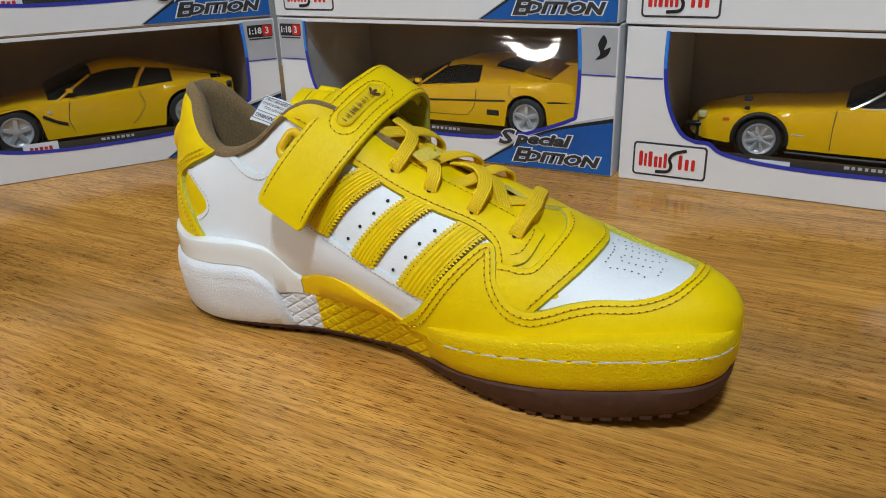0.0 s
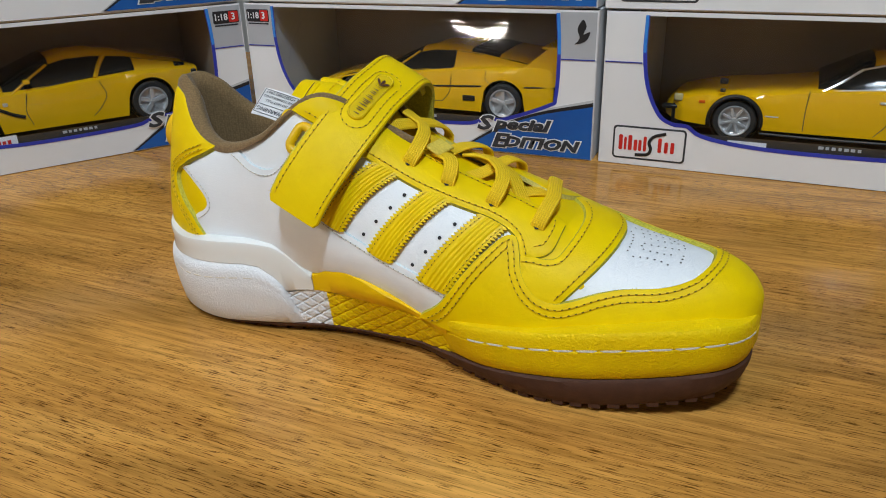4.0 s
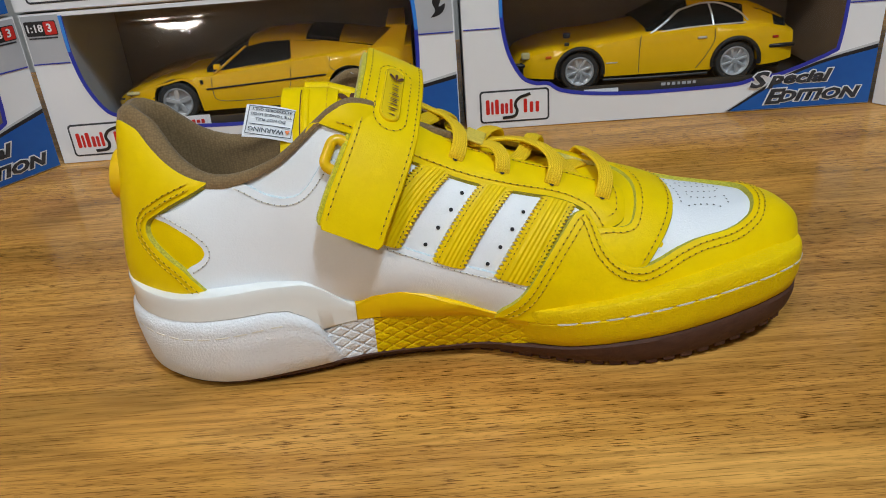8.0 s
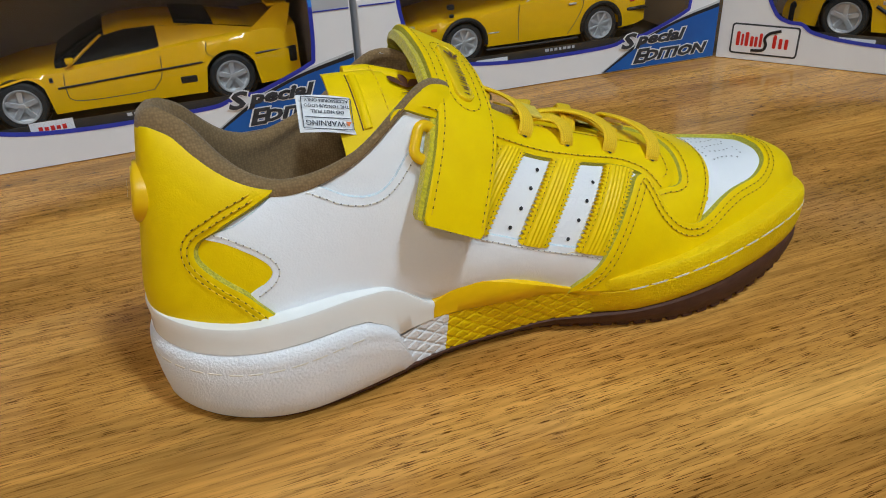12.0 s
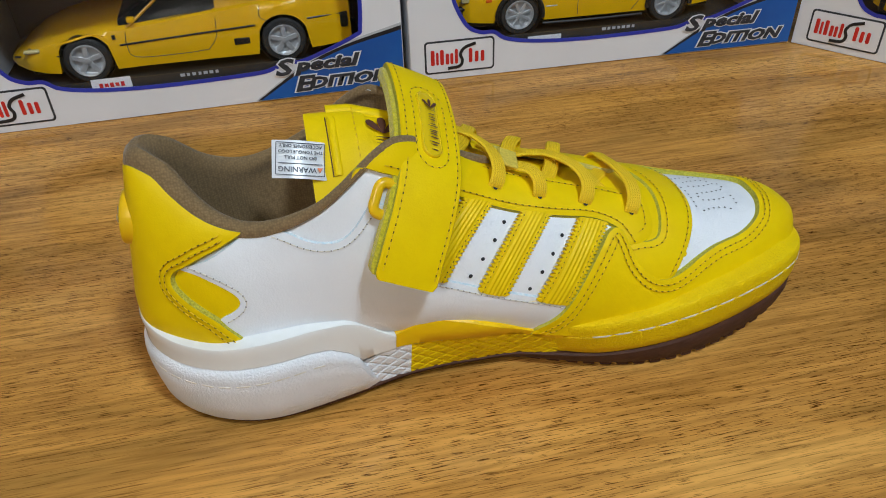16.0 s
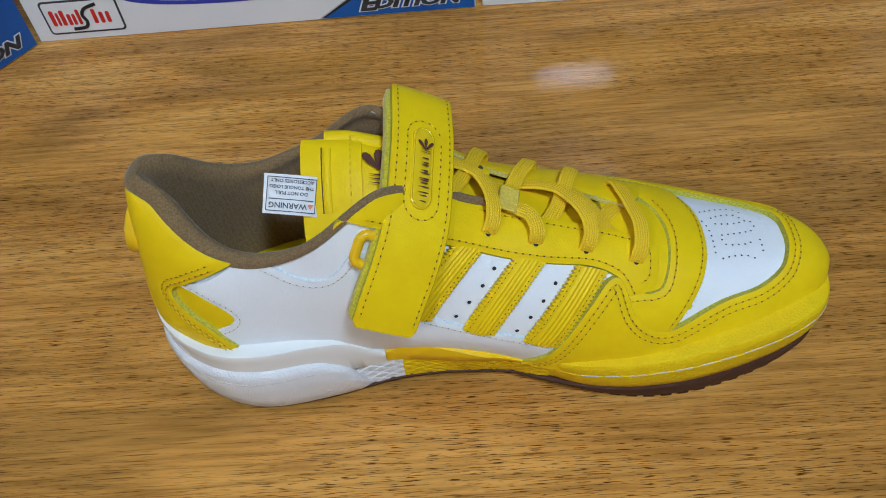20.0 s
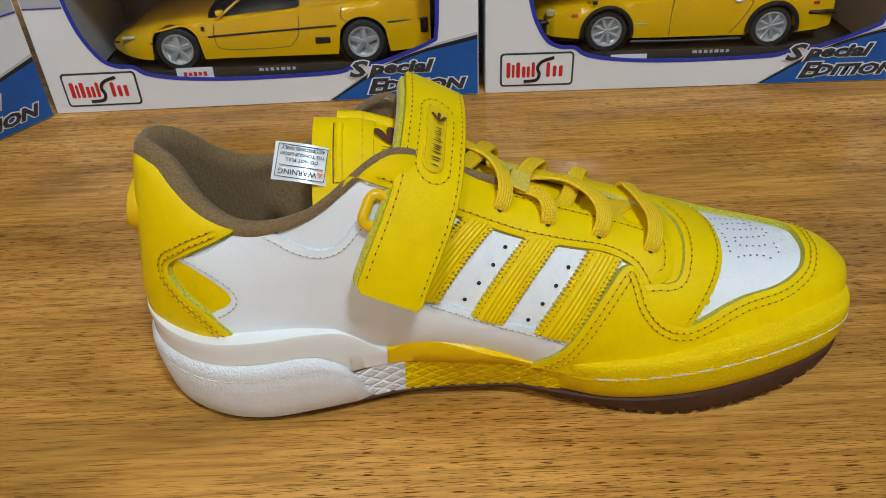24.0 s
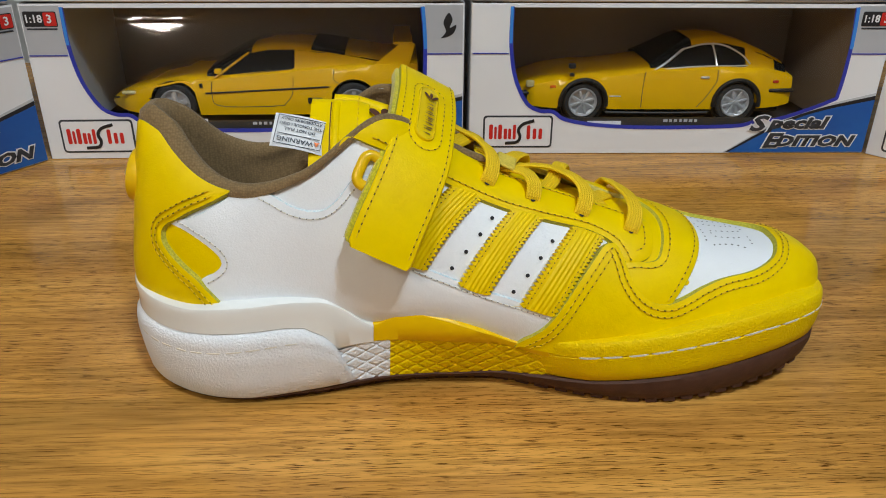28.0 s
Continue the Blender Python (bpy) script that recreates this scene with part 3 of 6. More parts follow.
TAG = material("glossy_white_tag", (0.80, 0.80, 0.82), 0.2, (0.78, 0.78, 0.8), 50, coat=0.3)
INK = material("dark_blue_ink", (0.02, 0.022, 0.04), 0.5)
ORANGE = material("orange_ink", (0.75, 0.16, 0.02), 0.5)
# greyer colour for the shadow between white stitches
HOLE_SHADE_PALE = material("pale_needle_hole_shade", (0.20, 0.185, 0.185), 0.9)

PALE_EDGE = material("cream_split_leather", (0.72, 0.60, 0.16), 0.95, (0.50, 0.42, 0.09), 1200, bump=0.8, bump_scale=1300)


def weave(m):
    """Herringbone threads along a lace, by its own lengthwise and crosswise metres."""
    nodes, links = m.node_tree.nodes, m.node_tree.links

    def calc(kind, a, b=None):
        x = nodes.new("ShaderNodeMath")
        x.operation = kind
        for i, v in enumerate((a, b)):
            if v is None:
                continue
            if isinstance(v, (int, float)):
                x.inputs[i].default_value = v
            else:
                links.new(v, x.inputs[i])
        return x.outputs[0]
    uv, sep = nodes.new("ShaderNodeUVMap"), nodes.new("ShaderNodeSeparateXYZ")
    uv.uv_map = "cloth"
    links.new(uv.outputs[0], sep.inputs[0])
    rows = calc("SINE", calc("MULTIPLY", sep.outputs[0], 2 * math.pi / 0.00105))
    slant = calc("MULTIPLY", calc("ABSOLUTE", calc("SINE", calc("MULTIPLY", sep.outputs[0], math.pi / 0.00105))), 0.0006)
    threads = calc("SINE", calc("MULTIPLY", calc("ADD", sep.outputs[1], slant), 2 * math.pi / 0.0011))
    height = calc("ADD", calc("MULTIPLY", threads, 0.5), calc("MULTIPLY", rows, 0.5))
    k = nodes.new("ShaderNodeBump")
    k.inputs["Strength"].default_value, k.inputs["Distance"].default_value = 0.7, 0.0003
    links.new(height, k.inputs["Height"])
    b = nodes["Principled BSDF"]
    links.new(k.outputs[0], b.inputs["Normal"])
    r = nodes.new("ShaderNodeValToRGB")
    r.color_ramp.elements[0].color, r.color_ramp.elements[1].color = (0.80, 0.47, 0.003, 1), (1.0, 0.66, 0.004, 1)
    links.new(calc("ADD", calc("MULTIPLY", height, 0.5), 0.62), r.inputs["Fac"])
    links.new(r.outputs[0], b.inputs["Base Color"])


LACE = material("yellow_woven_lace", (0.91, 0.61, 0.004), 0.6)
weave(LACE)


def knit(m, size):
    """Small round knit loops over a cloth."""
    nodes, links = m.node_tree.nodes, m.node_tree.links
    where, cells, n, r = [nodes.new(k) for k in ("ShaderNodeTexCoord", "ShaderNodeTexVoronoi", "ShaderNodeBump", "ShaderNodeValToRGB")]
    cells.inputs["Scale"].default_value = 1 / size
    cells.inputs["Randomness"].default_value = 0.55
    links.new(where.outputs["Object"], cells.inputs["Vector"])
    n.invert = True
    n.inputs["Strength"].default_value, n.inputs["Distance"].default_value = 0.5, 0.0004
    links.new(cells.outputs["Distance"], n.inputs["Height"])
    b = nodes["Principled BSDF"]
    links.new(n.outputs[0], b.inputs["Normal"])
    r.color_ramp.elements[0].position, r.color_ramp.elements[1].position = 0.15, 0.75
    r.color_ramp.elements[0].color, r.color_ramp.elements[1].color = (0.265, 0.168, 0.074, 1), (0.170, 0.104, 0.043, 1)
    links.new(cells.outputs["Distance"], r.inputs["Fac"])
    links.new(r.outputs[0], b.inputs["Base Color"])


knit(KNIT, 0.0010)
KEEPER = material("pale_yellow_webbing", (0.82, 0.62, 0.09), 0.8, (0.66, 0.48, 0.06), 900, bump=0.7, bump_scale=1200)

# ---- the sneaker ----
shoe = thing("sneaker", pose(0, 0, 0), "yellow and white leather low sneaker standing on the wooden table", "shoe")
Y2, W2 = [YELLOW, YELLOW_EDGE], [WHITE, WHITE_EDGE]
STY, STW = [STITCH_Y, HOLE_SHADE], [STITCH_W, HOLE_SHADE_PALE]

COLLAR = [(0.004, 0.325), (0.045, 0.352), (0.0812, 0.370), (0.1357, 0.3700), (0.1703, 0.3390), (0.2091, 0.3019), (0.2341, 0.2788), (0.2626, 0.2530), (0.2883, 0.2278), (0.3122, 0.2110), (0.3348, 0.2070), (0.3565, 0.2166),
          (0.3719, 0.2315), (0.3864, 0.2544), (0.4000, 0.2880), (0.4133, 0.3270), (0.4368, 0.3850), (0.4691, 0.4250), (0.4925, 0.4450)]
HEEL_SEAM = [(0.2634, 0.2525), (0.2436, 0.2402), (0.2135, 0.2156), (0.1864, 0.1871), (0.1660, 0.1680), (0.1556, 0.1511), (0.1562, 0.1329), (0.1699, 0.1178), (0.1922, 0.1010), (0.2121, 0.086), (0.2236, 0.0709), (0.236, 0.0531), (0.2442, 0.0393)]
NOTCH = [(0.1657, 0.1700), (0.1958, 0.1683), (0.2208, 0.1548), (0.2384, 0.1358), (0.2453, 0.1203), (0.2440, 0.1091), (0.2348, 0.0976), (0.2175, 0.0838)]
ANKLE_SEAM = [(0.2959, 0.2215), (0.309, 0.1958), (0.3227, 0.1704), (0.336, 0.1547), (0.3493, 0.1468), (0.3598, 0.1467), (0.3693, 0.1558), (0.3766, 0.1693), (0.3866, 0.1879), (0.401, 0.192)]
QUARTER_EDGE = [(0.405, 0.0985), (0.425, 0.1075), (0.4467, 0.1131), (0.4659, 0.1165), (0.49, 0.1155), (0.5143, 0.1096), (0.5389, 0.1000), (0.5580, 0.0920)]
VAMP_SEAM = [(0.522, 0.0), (0.5287, 0.0240), (0.5379, 0.0404), (0.5473, 0.0619), (0.5558, 0.0918), (0.565, 0.1322), (0.5774, 0.185), (0.5883, 0.2293), (0.5989, 0.2731), (0.6050, 0.2880)]
TOE_CURVE = [(0.6130, 0.2884), (0.6163, 0.2724), (0.62, 0.2452), (0.6247, 0.2067), (0.6337, 0.1755), (0.6445, 0.1574), (0.6558, 0.1521), (0.6667, 0.1560), (0.6846, 0.1781), (0.7035, 0.2090), (0.7274, 0.2400), (0.749, 0.2553), (0.7684, 0.2680), (0.7905, 0.2960),
             (0.8122, 0.3448), (0.8266, 0.418), (0.835, 0.4952), (0.8340, 0.5700), (0.8200, 0.6300), (0.7930, 0.6650), (0.7600, 0.6750), (0.7250, 0.6700), (0.690, 0.6650), (0.66, 0.67)]
SADDLE_FRONT = [(0.6638, 0.1480), (0.6777, 0.2007), (0.6917, 0.265), (0.702, 0.3299), (0.7086, 0.3985), (0.711, 0.4582), (0.7109, 0.5078), (0.7056, 0.5552), (0.6976, 0.6018), (0.688, 0.650)]
SADDLE_BACK = [(0.6198, 0.2491), (0.6324, 0.2580), (0.6450, 0.2630), (0.6560, 0.2830), (0.6640, 0.3454), (0.6680, 0.415), (0.6675, 0.4692), (0.6626, 0.5086), (0.6534, 0.5450), (0.638, 0.580), (0.620, 0.600)]
EYESTAY_LOW = [(0.4379, 0.2860), (0.4623, 0.3000), (0.4794, 0.3100), (0.4993, 0.3165), (0.5192, 0.3180), (0.5388, 0.3185), (0.5592, 0.3189), (0.5805, 0.3182), (0.5966, 0.3118), (0.6097, 0.2975), (0.6161, 0.2769), (0.6208, 0.2497)]
EYESTAY_IN = [(0.4870, 0.4430), (0.5151, 0.4482), (0.5448, 0.4450), (0.5805, 0.4320), (0.6264, 0.4228)]
collar_top = [p for p in COLLAR if p[0] >= 0.36]

# base pieces
QUARTER = [(0.121, 0.0), (0.121, 0.0), (0.569, 0.0), (0.569, 0.0), (0.617, 0.186), (0.619, 0.325), (0.619, 0.325), (0.559, 0.360), (0.467, 0.372), *COLLAR[15:3:-1], (0.101, 0.2)]
leather("quarter", QUARTER, 0.0, W2, shoe, "white smooth leather quarter")
leather("inner_quarter", mirror(QUARTER), 0.0, W2, shoe, "white smooth leather inner quarter")
leather("notch_patch", [(0.142, 0.165), (0.160, 0.178), (0.202, 0.178), (0.255, 0.145), (0.265, 0.11), (0.245, 0.08), (0.205, 0.06), (0.150, 0.09)], 0.0006, Y2, shoe, "smooth yellow inset", thick=0.001)
OVERLAY = [(0.142, 0.0), (0.142, 0.0), (0.543, 0.0), (0.543, 0.0), (0.569, 0.062), (0.558, 0.092), (0.558, 0.092), *QUARTER_EDGE[-2::-1], (0.400, 0.15), (0.401, 0.192), (0.401, 0.192),
           *ANKLE_SEAM[-2::-1], (0.285, 0.226), (0.265, 0.244), (0.250, 0.235), (0.205, 0.195), (0.162, 0.172), (0.162, 0.172), *NOTCH, (0.172, 0.03)]
leather("quarter_overlay", OVERLAY, 0.0014, W2, shoe, "white leather side overlay", thick=0.0015)
leather("inner_overlay", mirror(OVERLAY), 0.0014, W2, shoe, "white leather inner side overlay", thick=0.0015)
leather("toe_vamp", [(0.653, 0.112), (0.712, 0.116), (0.810, 0.214), (0.857, 0.343), (0.881, 0.551), (0.864, 0.60), (0.828, 0.70), (0.77, 0.75), (0.673, 0.76), (0.654, 0.523), (0.654, 0.297)], 0.0004, W2, shoe, "white leather toe")
leather("vamp_lining", [(0.607, 0.226), (0.685, 0.204), (0.687, 0.419), (0.689, 0.707), (0.609, 0.637), (0.606, 0.453)], 0.0006, Y2, shoe)
leather("saddle", [*SADDLE_FRONT, (0.672, 0.69), (0.634, 0.68), *SADDLE_BACK[::-1], (0.6198, 0.2491), (0.619, 0.176), (0.637, 0.122), (0.667, 0.120), (0.667, 0.150)], 0.0022, Y2, shoe, "yellow leather band across the vamp", puff=0.0005, flare=0.0007)
leather("throat_lining", [(0.436, 0.36), (0.508, 0.375), (0.653, 0.373), (0.672, 0.527), (0.655, 0.655), (0.507, 0.65), (0.436, 0.64), (0.426, 0.5)], -0.0014, Y2, shoe)

heel = [(0.004, 0.0), (0.004, 0.0), (0.252, 0.0), (0.252, 0.0), *HEEL_SEAM[::-1], HEEL_SEAM[0], *COLLAR[6::-1], COLLAR[0]]
leather("heel_counter", heel, 0.0030, Y2, shoe, "yellow leather heel counter", thick=0.0026, puff=0.0004, flare=0.0009)
leather("inner_heel_counter", mirror(heel), 0.0030, Y2, shoe, "yellow leather heel counter", thick=0.0026)

guard = [*VAMP_SEAM, (0.6100, 0.2935), *TOE_CURVE, (0.630, 0.68), (0.590, 0.75), (0.528, 1.0), (0.528, 1.0), (0.963, 1.0), (0.996, 0.98), (0.996, 0.98), (0.996, 0.02), (0.996, 0.02), (0.963, 0.0), (0.528, 0.0), (0.528, 0.0)]
leather("mudguard", guard, 0.0030, Y2, shoe, "yellow leather toe guard", thick=0.0026, puff=0.0003, flare=0.0009)

eyestay = [*EYESTAY_LOW, (0.6350, 0.2590), (0.6480, 0.2930), (0.652, 0.3659), (0.6502, 0.4101), (0.6264, 0.4228), *EYESTAY_IN[::-1][1:], (0.470, 0.428), *collar_top[::-1][2:], (0.3780, 0.2480), (0.3956, 0.2450), (0.4121, 0.2573), (0.4379, 0.2860)]
leather("eyestay", eyestay, 0.0022, Y2, shoe, "yellow leather eyestay", thick=0.002, puff=0.0004)
inner_stay = [(0.405, 0.715), (0.446, 0.640), (0.478, 0.605), (0.500, 0.588), (0.5291, 0.5640), (0.5644, 0.5400), (0.5953, 0.5250), (0.6289, 0.5150), (0.648, 0.580), (0.641, 0.650), (0.559, 0.72), (0.456, 0.76)]
leather("inner_eyestay", inner_stay, 0.0030, [YELLOW, PALE_EDGE], shoe, "yellow leather inner eyestay with pale cut edge", thick=0.0022, flare=0.0005)

# moulded stripes
def stripe(corners, parent):
    tl, tr, br, bl = [np.array(c) for c in corners]
    rows = []
    n, k = 88, 66
    for i in range(n + 1):
        s = i / n
        a, b = tl * (1 - s) + bl * s, tr * (1 - s) + br * s
        row = []
        for j in range(k + 1):
            t = j / k
            tooth = (abs((i % 4) - 2) / 2 - 0.5) * 0.13
            q = t + tooth * (max(0.0, 1 - t / 0.2) - max(0.0, 1 - (1 - t) / 0.2))
            row.append((*(a * (1 - q) + b * q), q))
        rows.append(row)
    uv = np.array(rows)
    t = uv[..., 2]
    ridge = np.where((t > 0.24) & (t < 0.78), 0.00022 * (1 - np.cos((t - 0.24) / 0.54 * 2 * np.pi * 4)) + 0.0002, 0.0)
    lift = 0.0021 + ridge * 0.8
    top, foot = skin(uv[..., 0], uv[..., 1], lift), skin(uv[..., 0], uv[..., 1], 0.0004 + 0 * lift)
    bm = grid_mesh([[tuple(p) for p in r] for r in top], flip=True)
    for j in (0, k):
        grid_mesh([[tuple(top[i, j]), tuple(foot[i, j])] for i in range(n + 1)], bm=bm, flip=j > 0)
    for i in (0, n):
        grid_mesh([[tuple(top[i, j]), tuple(foot[i, j])] for j in range(k + 1)], bm=bm, flip=i == 0)
    ob = part("stripe", bm, STRIPE, parent, "ridged yellow stripe with serrated edges")
    for q in (0.13, 0.88):
        seam("stitching", [tuple(tl * (1 - q) + tr * q), tuple((tl * (1 - q) + tr * q) * 0.5 + (bl * (1 - q) + br * q) * 0.5), tuple(bl * (1 - q) + br * q)], 0.0021, STY, ob, pitch=0.0024, length=0.0018, width=0.0005)


for c in (((0.4662, 0.3030), (0.4919, 0.3227), (0.4428, 0.1100), (0.4178, 0.1000)), ((0.5183, 0.3218), (0.5445, 0.3212), (0.4967, 0.1090), (0.4716, 0.1110)), ((0.573, 0.3169), (0.6015, 0.3060), (0.5538, 0.0890), (0.5249, 0.0990))):
    stripe(c, shoe)
spots("air_hole", [(0.5008, 0.2818), (0.4902, 0.2297), (0.478, 0.1793), (0.466, 0.1359), (0.5535, 0.2658), (0.5423, 0.2152), (0.5308, 0.1673), (0.5188, 0.1255)], 0.0004, 0.00085, DARK, shoe, "punched dark air hole")


def dotted(run, step):
    line = even(bent(run, 6), 0.0004)
    p = skin(line[:, 0], line[:, 1], 0.0007)
    d = np.r_[0, np.cumsum(np.linalg.norm(np.diff(p, axis=0), axis=1))]
    return [(float(np.interp(s, d, line[:, 0])), float(np.interp(s, d, line[:, 1]))) for s in np.arange(0, d[-1] - step * 0.3, step)]


for run in ([(0.7186, 0.553), (0.7386, 0.5777), (0.7643, 0.6000), (0.7803, 0.5703)], [(0.7167, 0.5145), (0.7222, 0.4935), (0.7228, 0.4525), (0.7213, 0.3936)], [(0.7305, 0.5322), (0.7475, 0.5523), (0.7651, 0.5616), (0.7743, 0.5407)],
            [(0.7336, 0.5124), (0.7479, 0.5157), (0.7643, 0.5242), (0.7826, 0.5417), (0.7877, 0.5184), (0.7888, 0.5060)], [(0.7371, 0.4845), (0.7545, 0.4933), (0.7713, 0.4994), (0.7877, 0.5044)], [(0.735, 0.4684), (0.7389, 0.4513), (0.7532, 0.4556), (0.7692, 0.4617), (0.7795, 0.4784)],
            [(0.7300, 0.3960), (0.7436, 0.4088), (0.7604, 0.4131), (0.7677, 0.4063), (0.7752, 0.399)], [(0.7891, 0.4798), (0.7888, 0.4506), (0.7867, 0.4022)]):
    spots("air_hole", dotted(run, 0.0029), 0.0007, 0.00042, DARK, shoe, "fine punched air hole on the toe")

# stitching
seam("stitching", HEEL_SEAM[1:], 0.0038, STY, shoe, d=-0.0019)
seam("stitching", HEEL_SEAM[1:], 0.0038, STY, shoe, d=-0.0041)
seam("stitching", NOTCH, 0.0015, STW, shoe, d=0.0022, pitch=0.0026)
seam("stitching", ANKLE_SEAM, 0.0015, STW, shoe, d=-0.0026, pitch=0.0026)
seam("stitching", QUARTER_EDGE, 0.0015, STW, shoe, d=-0.0026, pitch=0.0026)
seam("stitching", VAMP_SEAM[1:], 0.0036, STY, shoe, d=-0.0022)
seam("stitching", VAMP_SEAM[1:], 0.0036, STY, shoe, d=-0.0048)
seam("stitching", TOE_CURVE[:19], 0.0036, STY, shoe, d=-0.0022)
seam("stitching", TOE_CURVE[:19], 0.0036, STY, shoe, d=-0.0048)
seam("stitching", SADDLE_FRONT[:9], 0.0028, STY, shoe, d=0.0024)
seam("stitching", SADDLE_BACK[:9], 0.0028, STY, shoe, d=-0.0024)
seam("stitching", EYESTAY_LOW, 0.0027, STY, shoe, d=0.0024)
seam("stitching", [(0.6330, 0.272), (0.6440, 0.300), (0.6480, 0.3659), (0.6455, 0.4080)], 0.0027, STY, shoe, d=0.002)
seam("stitching", EYESTAY_IN, 0.0027, STY, shoe, d=-0.003)
seam("stitching", [(0.3990, 0.2500), (0.4121, 0.2600), (0.4260, 0.2740), (0.4379, 0.2880)], 0.0027, STY, shoe, d=0.002)

# ---- sole parts ----
W = sole_u
GUM_LOW = lambda x: BOTTOM(x) + 0.0017
sole_band("outsole", -1, 1, GUM_LOW, GUM_TOP, [(0, -0.0014), (0.2, 0.0002), (0.6, 0.0014), (0.9, 0.0014), (1, 0.0004)], GUM, shoe, "brown gum rubber outsole", count=300)
for side in (1, -1):
    x = 0.020
    while x < 0.303:
        w = W(x) * side
        p = sole_at(np.array([w]), np.array([float(BOTTOM(x))]), -0.0050)[0]
        q = sole_at(np.array([w + 0.004]), np.array([float(BOTTOM(x))]), -0.0050)[0]
        a = math.atan2(q[1] - p[1], q[0] - p[0])
        long = 0.0052 if x > 0.19 else 0.0062
        part("tread_lug", box((long, 0.008, 0.0026), tuple(p + (0, 0, 0.0013)), 0.0004, turn=pose(0, 0, 0, 0, 0, math.degrees(a))), GUM, shoe)
        x += (long + 0.0026) * max(0.25, abs(math.cos(a)))
bm = grid_mesh([[(x, y, 0.0105 + float(BOTTOM(x))) for y in np.linspace(float(SOLE_LATERAL(W(x))) + 0.003, float(SOLE_MEDIAL(W(x))) - 0.003, 12)] for x in np.linspace(0.016, 0.3045, 60)])
grid_mesh([[(x, y, 0.0022 + float(BOTTOM(x))) for y in np.linspace(float(SOLE_LATERAL(W(x))) + 0.003, float(SOLE_MEDIAL(W(x))) - 0.003, 12)] for x in np.linspace(0.016, 0.3045, 60)], bm=bm)
part("midsole_board", bm, GUM, shoe)

sole_band("heel_cup", -W(0.1075), W(0.1075), GUM_TOP, RUBBER_TOP, [(0, 0.0012), (0.04, 0.0022), (0.3, 0.0031), (0.55, 0.0036), (0.72, 0.0037), (0.76, 0.0033), (0.80, 0.0035), (0.90, 0.0029), (0.965, 0.0016), (1, -0.0004)], RUBBER_WHITE, shoe, "white grained rubber heel cup", count=220, taper=True)
ws = np.linspace(-W(0.088), W(0.088), 200)
groove = sole_at(ws, heights([(0, 0.0258), (0.04, 0.0262), (0.054, 0.0277), (0.0776, 0.0307), (0.09, 0.0309)])(S0 + (S1 - S0) * (1 - np.cos(np.pi * np.abs(ws))) / 2), 0.0030)
gn = sole_at(ws, 0.03, 0.004) - sole_at(ws, 0.03, 0.003)
stitches("cup_stitching", groove, gn / np.linalg.norm(gn, axis=1, keepdims=True), STW, shoe, pitch=0.0078, length=0.0070, width=0.0011, height=0.0006, hole=False)
TPU_LOW = heights([(0.0115, 0.0325), (0.0345, 0.0328), (0.055, 0.0348), (0.078, 0.0364), (0.086, 0.0356), (0.0935, 0.0305), (0.0985, 0.0235), (0.1116, 0.0258), (0.1235, 0.0264), (0.152, 0.0270), (0.166, 0.0262), (0.19, 0.021)])
TPU_SHAPE = [(0, 0.0), (0.08, 0.0012), (0.5, 0.0010), (0.86, 0.0015), (0.95, 0.0011), (1, -0.0006)]
WAIST_SHAPE = [(0, 0.0), (0.08, 0.0012), (0.5, 0.0010), (0.8, 0.0011), (0.93, 0.0008), (1, -0.0006)]
sole_band("heel_guard", -W(0.1130), W(0.1130), TPU_LOW, TPU_TOP, TPU_SHAPE, TPU_WHITE, shoe, "glossy white plastic heel guard", count=240, inner=-0.006)
for s in (1, -1):
    ends = (W(0.1132), W(0.1895)) if s > 0 else (-W(0.1895), -W(0.1132))
    sole_band("waist_guard", *ends, TPU_LOW, TPU_TOP, WAIST_SHAPE, TPU_YELLOW, shoe, "glossy yellow plastic waist guard", count=90, inner=-0.006, taper=True)


def scales(w0, w1, mat, label):
    """A strip of raised lozenge scales on the waist's wall."""
    lo_h, hi_h = GUM_TOP, heights([(0.09, 0.0225), (0.0995, 0.0235), (0.1116, 0.0264), (0.152, 0.0278), (0.166, 0.0270), (0.19, 0.022)])
    n, k = int(abs(w1 - w0) * 0.46 / 0.00045), 52
    ws = np.linspace(w0, w1, n)
    xs = S0 + (S1 - S0) * (1 - np.cos(np.pi * np.abs(ws))) / 2
    lo, hi = lo_h(xs), hi_h(xs)
    rows = []
    for j in range(k + 1):
        z = lo + (hi - lo) * j / k
        a, b = (xs + z * 1.45) / 0.0088, (xs - z * 1.45) / 0.0088
        da, db = np.abs(a - np.round(a)), np.abs(b - np.round(b))
        out = 0.0011 * np.clip(np.minimum(da, db) / 0.13, 0, 1) ** 0.5
        rows.append(sole_at(ws, z, out - 0.0004 - 0.0030 * np.clip((xs - 0.180) / 0.018, 0, 1)))
    bm = grid_mesh([[tuple(p) for p in r] for r in np.array(rows)])
    part("scale_strip", bm, mat, shoe, label)


scales(W(0.0985), W(0.1203), RUBBER_WHITE, "white rubber strip with lozenge scales")
scales(W(0.1203), W(0.198), RUBBER_YELLOW, "yellow rubber strip with lozenge scales")
sole_band("waist_core", W(0.085), W(0.185), GUM_TOP, heights([(0.08, 0.034), (0.1, 0.029), (0.14, 0.028), (0.19, 0.022)]), [(0, -0.0014), (1, -0.0014)], RUBBER_WHITE, shoe)
